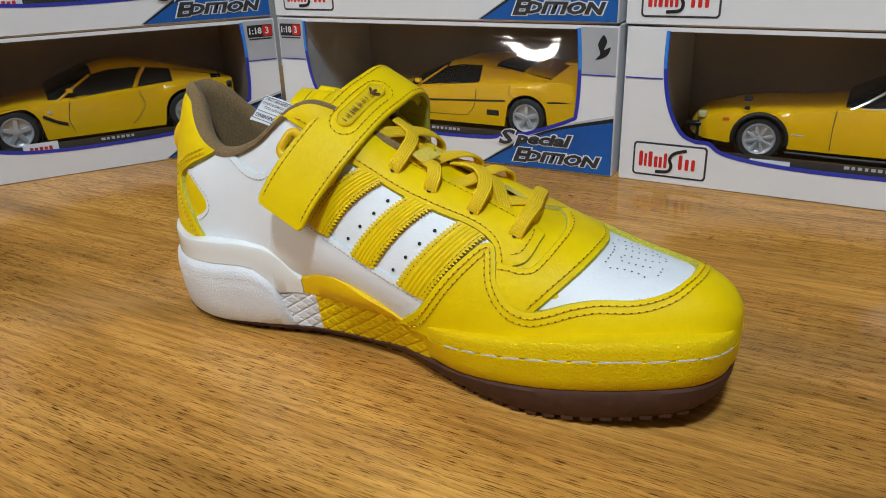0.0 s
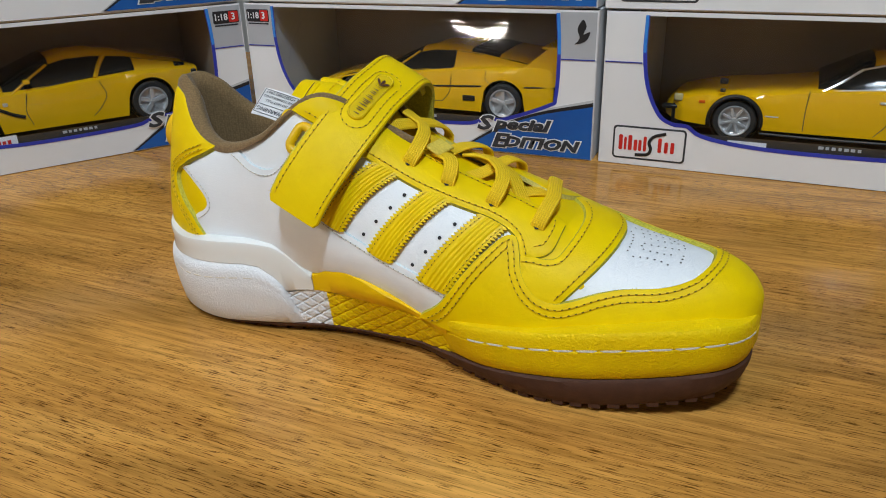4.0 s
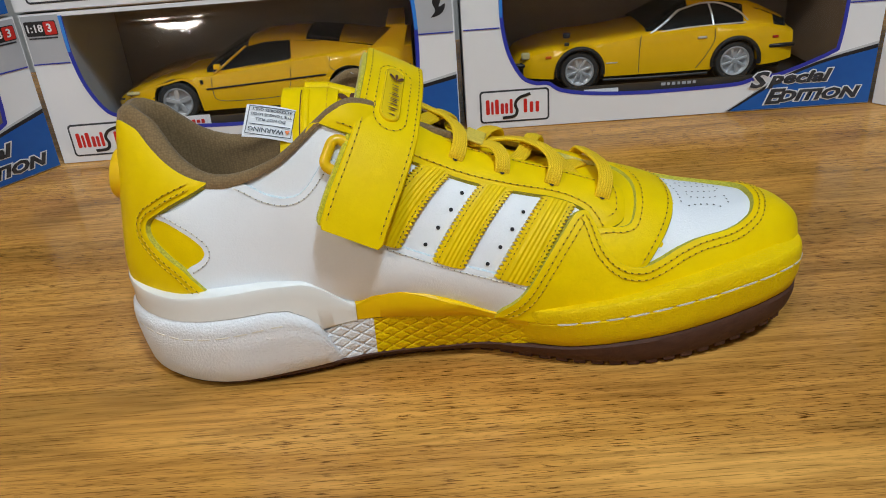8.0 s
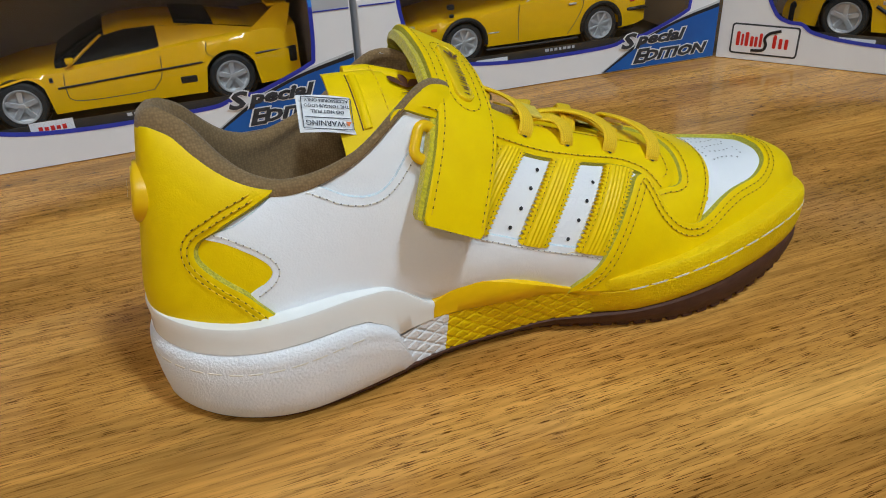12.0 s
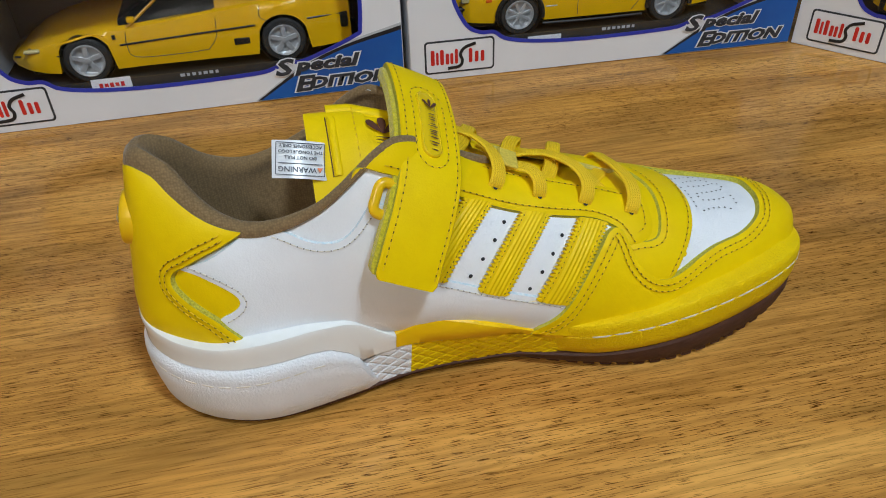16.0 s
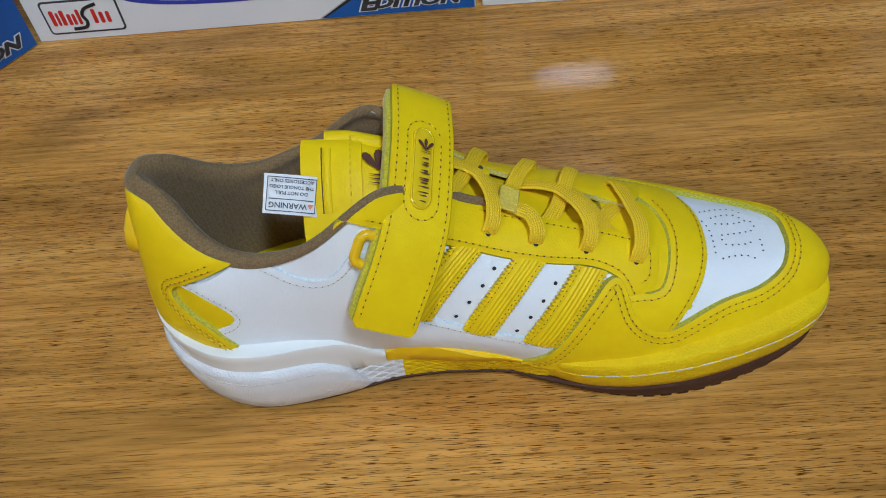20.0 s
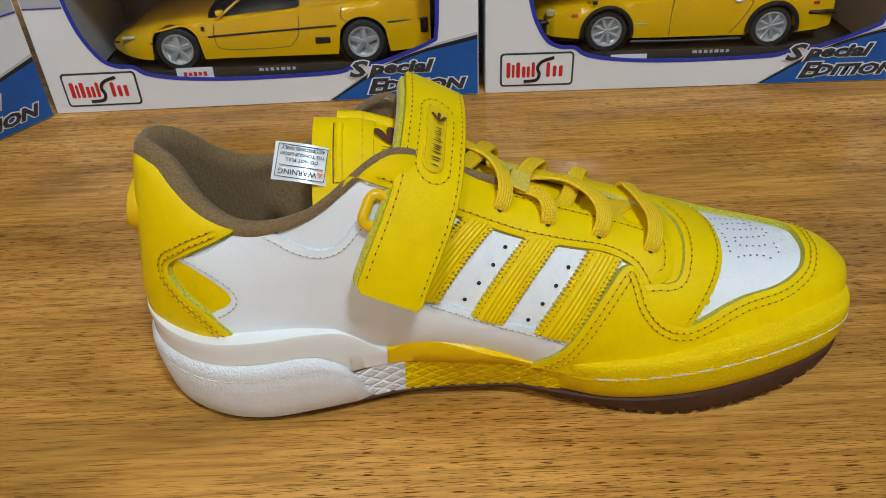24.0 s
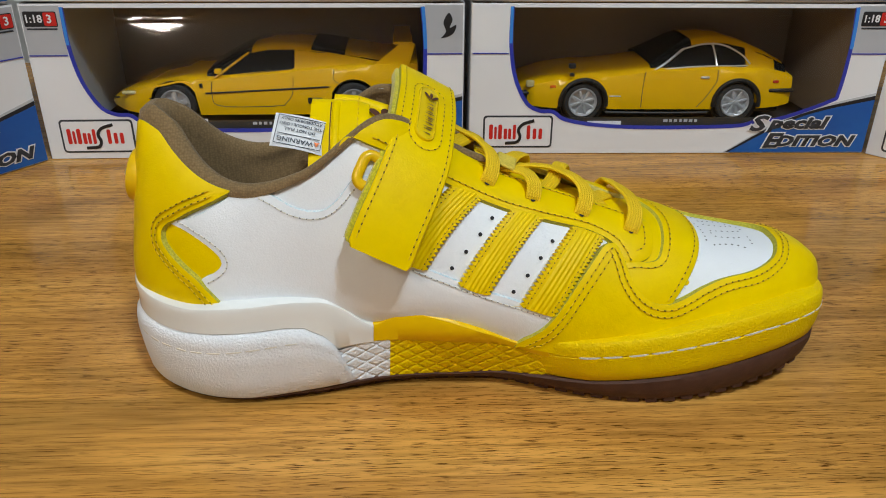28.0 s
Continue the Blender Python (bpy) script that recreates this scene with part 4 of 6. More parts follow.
sole_band("inner_waist", -W(0.19), -W(0.0985), GUM_TOP, heights([(0.09, 0.0275), (0.19, 0.022)]), [(0, 0), (1, 0)], RUBBER_YELLOW, shoe)

BUMPER_SHAPE = [(0, 0.0), (0.05, 0.0010), (0.3, 0.0022), (0.63, 0.0026), (0.655, 0.0016), (0.68, 0.0025), (0.84, 0.0022), (0.94, 0.0018), (0.985, 0.0011), (1, -0.0002)]
for s in (1, -1):
    ends = (W(0.174), 1.0) if s > 0 else (-1.0, -W(0.174))
    sole_band("toe_bumper", *ends, GUM_TOP, BUMPER_TOP, BUMPER_SHAPE, RUBBER_YELLOW, shoe, "grained yellow rubber toe bumper", count=200, ease=(0.174, 0.206))
ws = np.linspace(W(0.200), 0.995, 200)
xs = S0 + (S1 - S0) * (1 - np.cos(np.pi * ws)) / 2
groove = sole_at(ws, GUM_TOP(xs) + (BUMPER_TOP(xs) - GUM_TOP(xs)) * 0.655, 0.0019)
gn = sole_at(ws, 0.03, 0.004) - sole_at(ws, 0.03, 0.003)
stitches("bumper_stitching", groove, gn / np.linalg.norm(gn, axis=1, keepdims=True), STW, shoe, pitch=0.0098, length=0.0088, width=0.0013, height=0.0008, hole=False, label="long white bumper stitches")

# ---- collar, lining, tongue, strap, laces ----
rim = np.array(bent(COLLAR, 6)[::-1])
ring = np.concatenate([rim, np.stack([rim[::-1, 0], 1 - rim[::-1, 1]], 1)[1:]])
edge = even(skin(ring[:, 0], ring[:, 1], 0.0012 + 0.0028 * np.clip((ring[:, 0] - 0.465) / 0.03, 0, 1)), 0.0028)
rows = []
for x, y, z in edge:
    aim = np.array([min(max(x, 0.062), 0.15) - x, 0.037 - y])
    aim /= np.linalg.norm(aim) + 1e-9
    k = float(np.interp(x, [0.02, 0.05, 0.09, 0.12, 0.17], [0.86, 0.68, 0.36, 0.37, 0.37]))
    row = []
    for a, b in ((-0.0020, -0.0035), (-0.0022, 0.0), (-0.0008, 0.0030), (0.0022, 0.0048), (0.0055, 0.0050), (0.0085, 0.0032), (0.0104, -0.0005), (0.0098, -0.0042), (0.0078, -0.0072), (0.0062, -0.0100), (0.0062, -0.016), (0.0070, -0.024)):
        if b < -0.004 and x < 0.09:
            a += (0.0105 - a) * min(1.0, (0.09 - x) / 0.04)
        row.append((x + aim[0] * a * k, y + aim[1] * a * k, z + b * k * (1 + 0.45 * min(1.0, max(0.0, (0.065 - x) / 0.03)) * (b > 0))))
    if x < 0.155:
        row.append((x + aim[0] * 0.0085, y + aim[1] * 0.0085, min(0.047, z - 0.03)))
    else:
        row.append((x + aim[0] * 0.006, y + aim[1] * 0.006, z - 0.018))
    rows.append(row)
part("collar_lining", grid_mesh(rows, flip=True), KNIT, shoe, "padded brown knit collar lining")
bm = grid_mesh([[(x, y, 0.0465) for y in np.linspace(float(LAST_LATERAL(along(x))) + 0.001, float(LAST_MEDIAL(along(x))) - 0.001, 8)] for x in np.linspace(0.016, 0.21, 30)])
part("insole", bm, YELLOW, shoe, "yellow insole inside the shoe")


def tongue_at(s, y, lift=0.0):
    """s: 0 at the free end to 1 under the vamp."""
    x = np.interp(s, [0, 0.12, 0.25, 0.38, 0.5, 0.62, 0.75, 0.88, 1.0], [0.0900, 0.108, 0.127, 0.146, 0.163, 0.181, 0.200, 0.218, 0.232])
    z = np.interp(s, [0, 0.12, 0.25, 0.38, 0.5, 0.62, 0.75, 0.88, 1.0], [0.1185, 0.1172, 0.1110, 0.1010, 0.0925, 0.0855, 0.0790, 0.0725, 0.0680])
    c = np.interp(s, [0, 0.3, 0.6], [0.055, 0.046, 0.039])
    return np.stack([x, y, z - np.interp(s, [0, 0.5, 1], [17, 12, 9]) * (y - c) ** 2 + lift], -1)


def tongue_sheet(name, s0, s1, y0, y1, thick, mats, parent, lift=0.0, label="", n=40, k=18):
    ss, ts = np.linspace(s0, s1, n), np.linspace(0, 1, k)
    rows = []
    for s in ss:
        ys = y0 + (y1 - y0) * ts
        top = tongue_at(s + 0 * ys, ys, lift - 0.0012 * (np.abs(2 * ts - 1) ** 8))
        low = tongue_at(s + 0 * ys, ys, lift - thick)
        rows.append([tuple(p) for p in (*top, *low[::-1])])
    bm = grid_mesh(rows, closed_cols=True)
    bm.verts.ensure_lookup_table()
    m = len(rows[0])
    for r in (bm.verts[:m], bm.verts[-m:]):
        bm.faces.new(list(r))
    bmesh.ops.recalc_face_normals(bm, faces=bm.faces[:])
    return part(name, bm, mats, parent, label)


tongue = tongue_sheet("tongue", 0.10, 1.0, 0.010, 0.0485, 0.0045, YELLOW, shoe, label="yellow padded leather tongue")
tongue_sheet("tongue_tab", 0.0, 0.16, 0.0085, 0.0480, 0.0016, YELLOW, shoe, lift=0.0012, label="flat yellow tongue tab with a slot", n=14)
path = np.array([tongue_at(s, 0.0500, -0.0018) for s in np.linspace(0.06, 0.5, 24)])
part("tongue_roll", sweep(path, ring_profile(0.0034, 0.0032, 12)), YELLOW, tongue, "padded rolled tongue edge")
slot = np.array([tongue_at(0.0555, y, 0.0012) for y in np.linspace(0.0215, 0.0430, 24)])
part("slot", sweep(slot, ring_profile(0.00026, 0.0003, 8)), PRINT, tongue, "dark slot in the tongue")
roll = np.array([tongue_at(0.070, y, 0.0011) for y in np.linspace(0.0215, 0.0425, 20)])
part("slot_edge", sweep(roll, ring_profile(0.0017, 0.0011, 12)), YELLOW, tongue, "rounded slot edge")
line = np.array([tongue_at(0.13, y, 0.0014) for y in np.linspace(0.014, 0.050, 40)])
stitches("stitching", line, np.tile((0, -0.4, 0.9), (40, 1)), STY, tongue, hole=False)


def leaf(name, mat, parent, centre, way, side, long, wide):
    bm = bmesh.new()
    n = 12
    pts = []
    for i in range(n):
        a = 2 * math.pi * i / n
        pts.append(bm.verts.new(centre + way * (long * (0.5 + 0.5 * math.cos(a))) + side * (wide * math.sin(a) * (0.6 + 0.4 * math.cos(a)))))
    bm.faces.new(pts)
    part(name, bm, mat, parent, smooth=False)


o = tongue_at(0.205, 0.0345, 0.0016)
wx, wy = tongue_at(0.26, 0.0345, 0.0016) - o, tongue_at(0.205, 0.042, 0.0016) - o
wx, wy = Vector(wx).normalized(), Vector(wy).normalized()
for a in (-0.75, 0, 0.75):
    d = wy * math.cos(a) + wx * math.sin(a)
    leaf("mark_leaf", PRINT, tongue, Vector(o), d, wx * math.cos(a) - wy * math.sin(a), 0.0092, 0.0026)
for k in range(3):
    leaf("mark_leaf", PRINT, tongue, Vector(o) - wy * (0.0022 + 0.0018 * k) - wx * 0.004, wx, wy, 0.008, 0.0006)


def lettering(name, text, m, size, mat, parent, bold=0.0, depth=0.0, align="CENTER", shear=0.0, label=""):
    """Raised writing in Blender's own font."""
    c = bpy.data.curves.new(name, "FONT")
    c.body, c.size, c.align_x, c.align_y, c.offset, c.extrude, c.shear = text, size, align, "CENTER", bold, depth, shear
    c.resolution_u = 2
    ob = bpy.data.objects.new(name, c)
    me = bpy.data.meshes.new_from_object(ob)
    bpy.data.objects.remove(ob)
    me.materials.clear()
    me.materials.append(mat)
    made = new(name, me)
    made.parent = parent
    made.matrix_basis = m
    if label:
        tagged(made, label)
    return made


# warning tag
tr, br, tl, bl = [Vector(p) for p in ((0.0980, 0.0325, 0.1115), (0.0957, 0.0210, 0.1015), (0.0770, 0.0322, 0.1162), (0.0752, 0.0207, 0.1062))]
ex, ey = (tl - tr).normalized(), (br - tr).normalized()
ez = ex.cross(ey).normalized()
mid = (tr + br + tl + bl) / 4
tag_m = Matrix((ex, ey, ez)).transposed().to_4x4()
tag_m.translation = mid
rows = []
for i in range(13):
    t = i / 12
    bow = 0.0012 * math.sin(math.pi * t)
    rows.append([tuple((tr * (1 - t) + tl * t) * (1 - q) + (br * (1 - t) + bl * t) * q + ez * (bow - 0.0002)) for q in (0, 0.5, 1)])
bm = grid_mesh(rows)
grid_mesh([[tuple(Vector(p) - ez * 0.0003) for p in r] for r in rows], bm=bm, flip=True)
tag = part("tongue_tag", bm, TAG, shoe, "glossy white warning tag with dark print")
tw, th = (tl - tr).length, (br - tr).length
bm = bmesh.new()
for size, at in (((tw * 0.86, 0.0003, 0.0001), (0, th * 0.42, 0)), ((tw * 0.86, 0.0003, 0.0001), (0, -th * 0.42, 0)), ((0.0003, th * 0.84, 0.0001), (tw * 0.43, 0, 0)), ((0.0003, th * 0.84, 0.0001), (-tw * 0.43, 0, 0)), ((tw * 0.78, 0.0003, 0.0001), (0, th * 0.12, 0))):
    box(size, at, 0, bm)
frame_ob = part("tag_border", bm, INK, tag, smooth=False)
frame_ob.matrix_basis = tag_m @ pose(0, 0, 0.0012)
for text, y, size in (("WARNING", 0.27, 0.0030), ("DO NOT PULL", -0.04, 0.0019), ("THE TONGUE LOGO", -0.19, 0.0018), ("ACCESSORIES ONLY", -0.34, 0.0018)):
    lettering("tag_text", text, tag_m @ pose(tw * (0.05 if size > 0.0025 else 0), th * y, 0.0013), size, INK, tag, bold=0.00004)
bm = bmesh.new()
bm.faces.new([bm.verts.new(p) for p in ((-0.0011, -0.0009, 0), (0.0011, -0.0009, 0), (0, 0.0011, 0))])
part("tag_triangle", bm, ORANGE, tag, "orange warning triangle", smooth=False).matrix_basis = tag_m @ pose(-tw * 0.35, th * 0.27, 0.0013)

# strap
STRAP = bent([(0.1182, -0.0130, 0.0722), (0.1185, -0.0127, 0.0734), (0.1230, -0.0083, 0.0836), (0.1290, -0.0004, 0.0950), (0.1342, 0.0112, 0.1056), (0.1370, 0.0295, 0.1150), (0.1380, 0.0450, 0.1192), (0.1379, 0.0580, 0.1214),
              (0.1376, 0.0668, 0.1198), (0.1370, 0.0718, 0.1140), (0.1358, 0.0732, 0.1040), (0.1355, 0.0745, 0.091), (0.134, 0.0765, 0.075)], 8)
strap_len = np.r_[0, np.cumsum(np.linalg.norm(np.diff(STRAP, axis=0), axis=1))]
ACROSS = np.array((0.0225, 0.001, -0.012))
ACROSS /= np.linalg.norm(ACROSS)


def strap_at(s, t, lift=0.0):
    """s: metres from the strap's loose end; t: metres from its middle line towards the toe."""
    s, t = np.asarray(s, float), np.asarray(t, float)
    p = np.stack([np.interp(s, strap_len, STRAP[:, k]) for k in range(3)], -1)
    q = np.stack([np.interp(s + 0.003, strap_len, STRAP[:, k]) for k in range(3)], -1) - np.stack([np.interp(s - 0.003, strap_len, STRAP[:, k]) for k in range(3)], -1)
    q /= np.linalg.norm(q, axis=-1, keepdims=True)
    n = np.cross(q, np.broadcast_to(ACROSS, q.shape))
    n /= np.linalg.norm(n, axis=-1, keepdims=True)
    return p + ACROSS * t[..., None] - n * (np.asarray(lift, float) - 9.0 * t**2 * 0.25)[..., None], -n


def strap_band(name, s0, s1, half, top, low, mats, label, n=70, mid=0.0):
    rows = []
    for s in np.linspace(s0, s1, n):
        h = half * (1 - 0.10 * max(0, 1 - (s - s0) / 0.0025) ** 2)
        ts = np.array([-h, -h + 0.0006, -h * 0.6, -h * 0.2, h * 0.2, h * 0.6, h - 0.0006, h]) + mid
        up = np.array([top - 0.0006, top, top, top, top, top, top, top - 0.0006])
        a, _ = strap_at(s + 0 * ts, ts, up)
        b, _ = strap_at(s + 0 * ts, ts, low)
        rows.append([tuple(p) for p in (*a, *b[::-1])])
    bm = bmesh.new()
    vs = [[bm.verts.new(p) for p in r] for r in rows]
    m = len(vs[0])
    for i in range(n - 1):
        for j in range(m):
            f = bm.faces.new([vs[i][j], vs[i + 1][j], vs[i + 1][(j + 1) % m], vs[i][(j + 1) % m]])
            f.material_index = 0 if j < 7 else 1
    bm.faces.new(vs[0]).material_index = 1
    bm.faces.new(vs[-1]).material_index = 1
    bmesh.ops.recalc_face_normals(bm, faces=bm.faces[:])
    return part(name, bm, mats, shoe, label)


total = strap_len[-1]
strap = strap_band("strap", 0.0005, total, 0.0130, 0.0026, 0.0002, [YELLOW, YELLOW_EDGE], "yellow leather ankle strap")
strap_band("strap_backing", 0.0015, 0.112, 0.0118, 0.0000, -0.0040, [VELCRO, VELCRO], "fuzzy yellow-green strap backing", mid=-0.0027)
for t in (-0.0108, 0.0108):
    ss = np.linspace(0.004, total - 0.03, 160)
    p, n = strap_at(ss, t + 0 * ss, 0.0027)
    stitches("stitching", p, n, STY, strap)


def pill(s0, s1, half, count=14):
    """A rounded oblong in strap metres."""
    out = []
    for c, a0 in ((s1 - half, 0), (s0 + half, math.pi)):
        for i in range(count + 1):
            a = a0 + math.pi * i / count
            out.append((c + half * math.sin(a) if a0 == 0 else c - half * math.sin(a - math.pi), half * math.cos(a) if a0 == 0 else half * math.cos(a)))
    return np.array(out)


badge_at = (0.0495, 0.0825)
outer = pill(*badge_at, 0.0044)
bm = bmesh.new()
cs = outer.mean(0)
ringz = []
for f, lift in ((1.0, 0.0026), (0.97, 0.0036), (0.86, 0.0040), (0.80, 0.0037), (0.4, 0.0039)):
    q = (outer - cs) * (1 - (1 - f) * np.array([0.25, 1.0])) + cs
    p, _ = strap_at(q[:, 0], q[:, 1] - 0.0005, lift)
    ringz.append([tuple(x) for x in p])
grid_mesh(ringz, closed_cols=True, bm=bm)
bm.verts.ensure_lookup_table()
bm.faces.new(bm.verts[-len(outer):])
bmesh.ops.recalc_face_normals(bm, faces=bm.faces[:])
badge = part("strap_badge", bm, BADGE, strap, "oblong glossy clear yellow badge")
p, n = strap_at(*(np.array(even(np.r_[pill(0.0458, 0.0862, 0.0070), pill(0.0458, 0.0862, 0.0070)[:1]], 0.0008)).T), 0.0027)
stitches("stitching", p, n, STY, badge)
for s, w, h in ((0.0535, 0.0022, 0.0032), (0.0568, 0.0022, 0.0046), (0.0598, 0.0010, 0.0036), (0.0621, 0.0022, 0.0046), (0.0652, 0.0022, 0.0032), (0.0681, 0.0019, 0.0032)):
    q, nn = strap_at(np.array([s, s + 0.001]), np.array([0.0, 0.0]), 0.0041)
    a = Vector(q[1] - q[0]).normalized()
    c, z = Vector(ACROSS), Vector(nn[0]).normalized()
    for da in (-w / 2, w / 2):
        leaf("badge_stroke", PRINT, badge, Vector(q[0]) + a * da - c * h / 2, c, a, h, 0.00045)
q, nn = strap_at(np.array([0.0718, 0.0728]), np.array([0.0, 0.0]), 0.0041)
a, c = Vector(q[1] - q[0]).normalized(), Vector(ACROSS)
for k in (-0.7, 0, 0.7):
    d = a * math.cos(k) + c * math.sin(k)
    leaf("badge_stroke", PRINT, badge, Vector(q[0]) + a * 0.0008, d, c * math.cos(k) - a * math.sin(k), 0.0048, 0.0010)
for k in range(3):
    leaf("badge_stroke", PRINT, badge, Vector(q[0]) - a * 0.0006 + a * 0.0009 * k - c * 0.0024, c, a, 0.0048, 0.0002)

# plastic loop that the strap runs through
o, d1 = np.array((0.1248, 0.0032, 0.0962)), ACROSS
d2 = np.array((0.25, 0.45, 0.86))
d2 -= d1 * (d2 @ d1)
d2 /= np.linalg.norm(d2)
loop = [o + d1 * (0.0115 * sx + 0.0030 * math.cos(a)) + d2 * (0.0030 * sy + 0.0030 * math.sin(a)) for sx, sy, a0 in ((1, 1, 0), (-1, 1, 90), (-1, -1, 180), (1, -1, 270)) for a in np.radians(np.linspace(a0, a0 + 90, 6))]
part("strap_loop", sweep(np.array(loop), ring_profile(0.0021, 0.0018, 10), ups=np.cross(d1, d2), closed=True), LOOP, shoe, "rounded yellow plastic strap loop")

# laces
LACE_SHAPE = [(-0.0033, 0), (-0.0029, 0.0007), (-0.0013, 0.0010), (0.0013, 0.0010), (0.0029, 0.0007), (0.0033, 0), (0.0029, -0.0006), (-0.0029, -0.0006)]


def lace(points, label="flat woven yellow lace"):
    """A lace through places on the last, (u, v, lift)."""
    q = bent(points, 8)
    p = skin(q[:, 0], q[:, 1], q[:, 2])
    n = skin(q[:, 0], q[:, 1], q[:, 2] + 0.001) - p
    bm = sweep(p, LACE_SHAPE, ups=n)
    d = np.r_[0, np.cumsum(np.linalg.norm(np.diff(p, axis=0), axis=1))]
    cloth = bm.loops.layers.uv.new("cloth")
    bm.verts.index_update()
    k = len(LACE_SHAPE)
    for f in bm.faces:
        for c in f.loops:
            i = c.vert.index
            c[cloth].uv = (LACE_SHAPE[i % k][0], d[min(i // k, len(d) - 1)])
    return part("lace", bm, LACE, shoe, label)


lace([(0.4951, 0.3640, -0.001), (0.4958, 0.3740, 0.0035), (0.4968, 0.4000, 0.0062), (0.4955, 0.4360, 0.0074), (0.4913, 0.4760, 0.0070), (0.4837, 0.5067, 0.0060), (0.4742, 0.5180, 0.0050), (0.4645, 0.5180, 0.0040)])
lace([(0.4950, 0.6650, 0.001), (0.4935, 0.6450, 0.0058), (0.4875, 0.6050, 0.0066), (0.479, 0.5250, 0.0040), (0.4692, 0.4620, 0.0018), (0.4632, 0.4300, 0.0008)])
lace([(0.5360, 0.3640, -0.001), (0.5362, 0.3740, 0.0035), (0.5348, 0.4020, 0.0064), (0.5294, 0.4300, 0.0068), (0.5196, 0.4480, 0.0050), (0.5128, 0.4600, 0.0030), (0.506, 0.4950, 0.0030), (0.495, 0.5350, 0.0018)])
lace([(0.5410, 0.6550, 0.001), (0.5395, 0.6350, 0.0058), (0.5345, 0.5980, 0.0066), (0.5255, 0.5530, 0.0046), (0.5182, 0.5025, 0.0020), (0.510, 0.450, 0.0006)])
lace([(0.5805, 0.3520, -0.001), (0.5812, 0.3620, 0.0035), (0.5828, 0.3900, 0.0068), (0.5813, 0.4280, 0.0076), (0.5734, 0.4744, 0.0070), (0.56, 0.5118, 0.0058), (0.5452, 0.5311, 0.0040), (0.530, 0.5450, 0.0010)])
lace([(0.5800, 0.6300, 0.001), (0.5785, 0.6100, 0.0058), (0.5720, 0.5650, 0.0066), (0.5654, 0.5150, 0.0040), (0.5578, 0.4700, 0.0016), (0.5440, 0.4130, 0.0006)])
lace([(0.6282, 0.3400, -0.001), (0.6290, 0.3500, 0.0035), (0.6312, 0.3852, 0.0068), (0.6317, 0.4415, 0.0070), (0.6273, 0.4912, 0.0064), (0.6231, 0.5368, 0.0058), (0.6199, 0.5750, 0.0054), (0.6170, 0.6050, 0.001)])
lace([(0.5700, 0.5300, 0.0030), (0.5743, 0.5150, 0.0036), (0.5873, 0.4867, 0.0034), (0.5984, 0.4483, 0.0020), (0.6090, 0.4150, 0.0004)])
lace([(0.6200, 0.5150, 0.0006), (0.6130, 0.4920, 0.0014), (0.603, 0.4625, 0.0012), (0.5855, 0.4130, 0.0004)])
for u, v in ((0.4951, 0.362), (0.536, 0.362), (0.5808, 0.350), (0.6284, 0.338)):
    spots("eyelet", [(u, v + 0.003)], 0.0030, 0.0011, DARK, shoe, "dark punched eyelet")
c, n = skin(np.array([0.5126]), np.array([0.4660]), 0.0058)[0], skin(np.array([0.5126]), np.array([0.4660]), 0.0068)[0]
m = Matrix.Translation(Vector(c)) @ Vector(n - c).to_track_quat("Z", "Y").to_matrix().to_4x4() @ pose(0, 0, 0, 0, 0, 6)
part("lace_keeper", box((0.0120, 0.0085, 0.0014), (0, 0, 0), 0.0005, turn=m), KEEPER, shoe, "woven pale yellow lace keeper")

# heel badge
m = pose(0.0188, 0.0345, 0.0895, 0, -80, 0)
bm = bmesh.new()
rr = [(0.0, 0.0042), (0.0085, 0.0040), (0.0092, 0.0034), (0.0104, 0.0034), (0.0112, 0.0024), (0.0114, -0.004)]
grid_mesh([[tuple(m @ Vector((r * math.cos(a), r * math.sin(a), z))) for a in np.linspace(0, 2 * math.pi, 33)[:-1]] for r, z in rr[1:]], closed_cols=True, bm=bm)
bm.faces.new([bm.verts.new(m @ Vector((0.0085 * math.cos(a), 0.0085 * math.sin(a), 0.0040))) for a in np.linspace(0, 2 * math.pi, 33)[:-1]])
bmesh.ops.recalc_face_normals(bm, faces=bm.faces[:])
hb = part("heel_badge", bm, LOOP, shoe, "round yellow plastic heel badge")
for a in (-0.7, 0, 0.7):
    leaf("badge_leaf", WHITE, hb, m @ Vector((-0.003, 0, 0.0052)), m.to_3x3() @ Vector((math.cos(a), math.sin(a), 0)), m.to_3x3() @ Vector((-math.sin(a), math.cos(a), 0)), 0.0075, 0.0020)

# ---- loose fibres on the raw leather edges ----
def fuzz(places, ups, count, mat, reach, label):
    """Short stray fibres standing out along a line of places."""
    bm = bmesh.new()
    for _ in range(count):
        i = random.randrange(len(places) - 1)
        p = places[i] + (places[i + 1] - places[i]) * random.random()
        t = places[i + 1] - places[i]
        t = t / (np.linalg.norm(t) + 1e-9)
        side = np.cross(t, ups[i])
        way = side * random.uniform(-1, 1) + ups[i] * random.uniform(0.1, 0.8) + t * random.uniform(-0.8, 0.8)
        way = way / np.linalg.norm(way) * random.uniform(0.4, 1.0) * reach
        w = t * 0.00007
        bend = np.array([random.uniform(-0.3, 0.3) for _ in range(3)]) * reach
        a, b, c = p, p + way * 0.55, p + way + bend
        v = [bm.verts.new(q) for q in (a - w, a + w, b + w, b - w, c)]
        bm.faces.new(v[:4])
        bm.faces.new((v[3], v[2], v[4]))
    tagged(part("loose_fibres", bm, mat, shoe, label, smooth=False), label, kind="stuff")


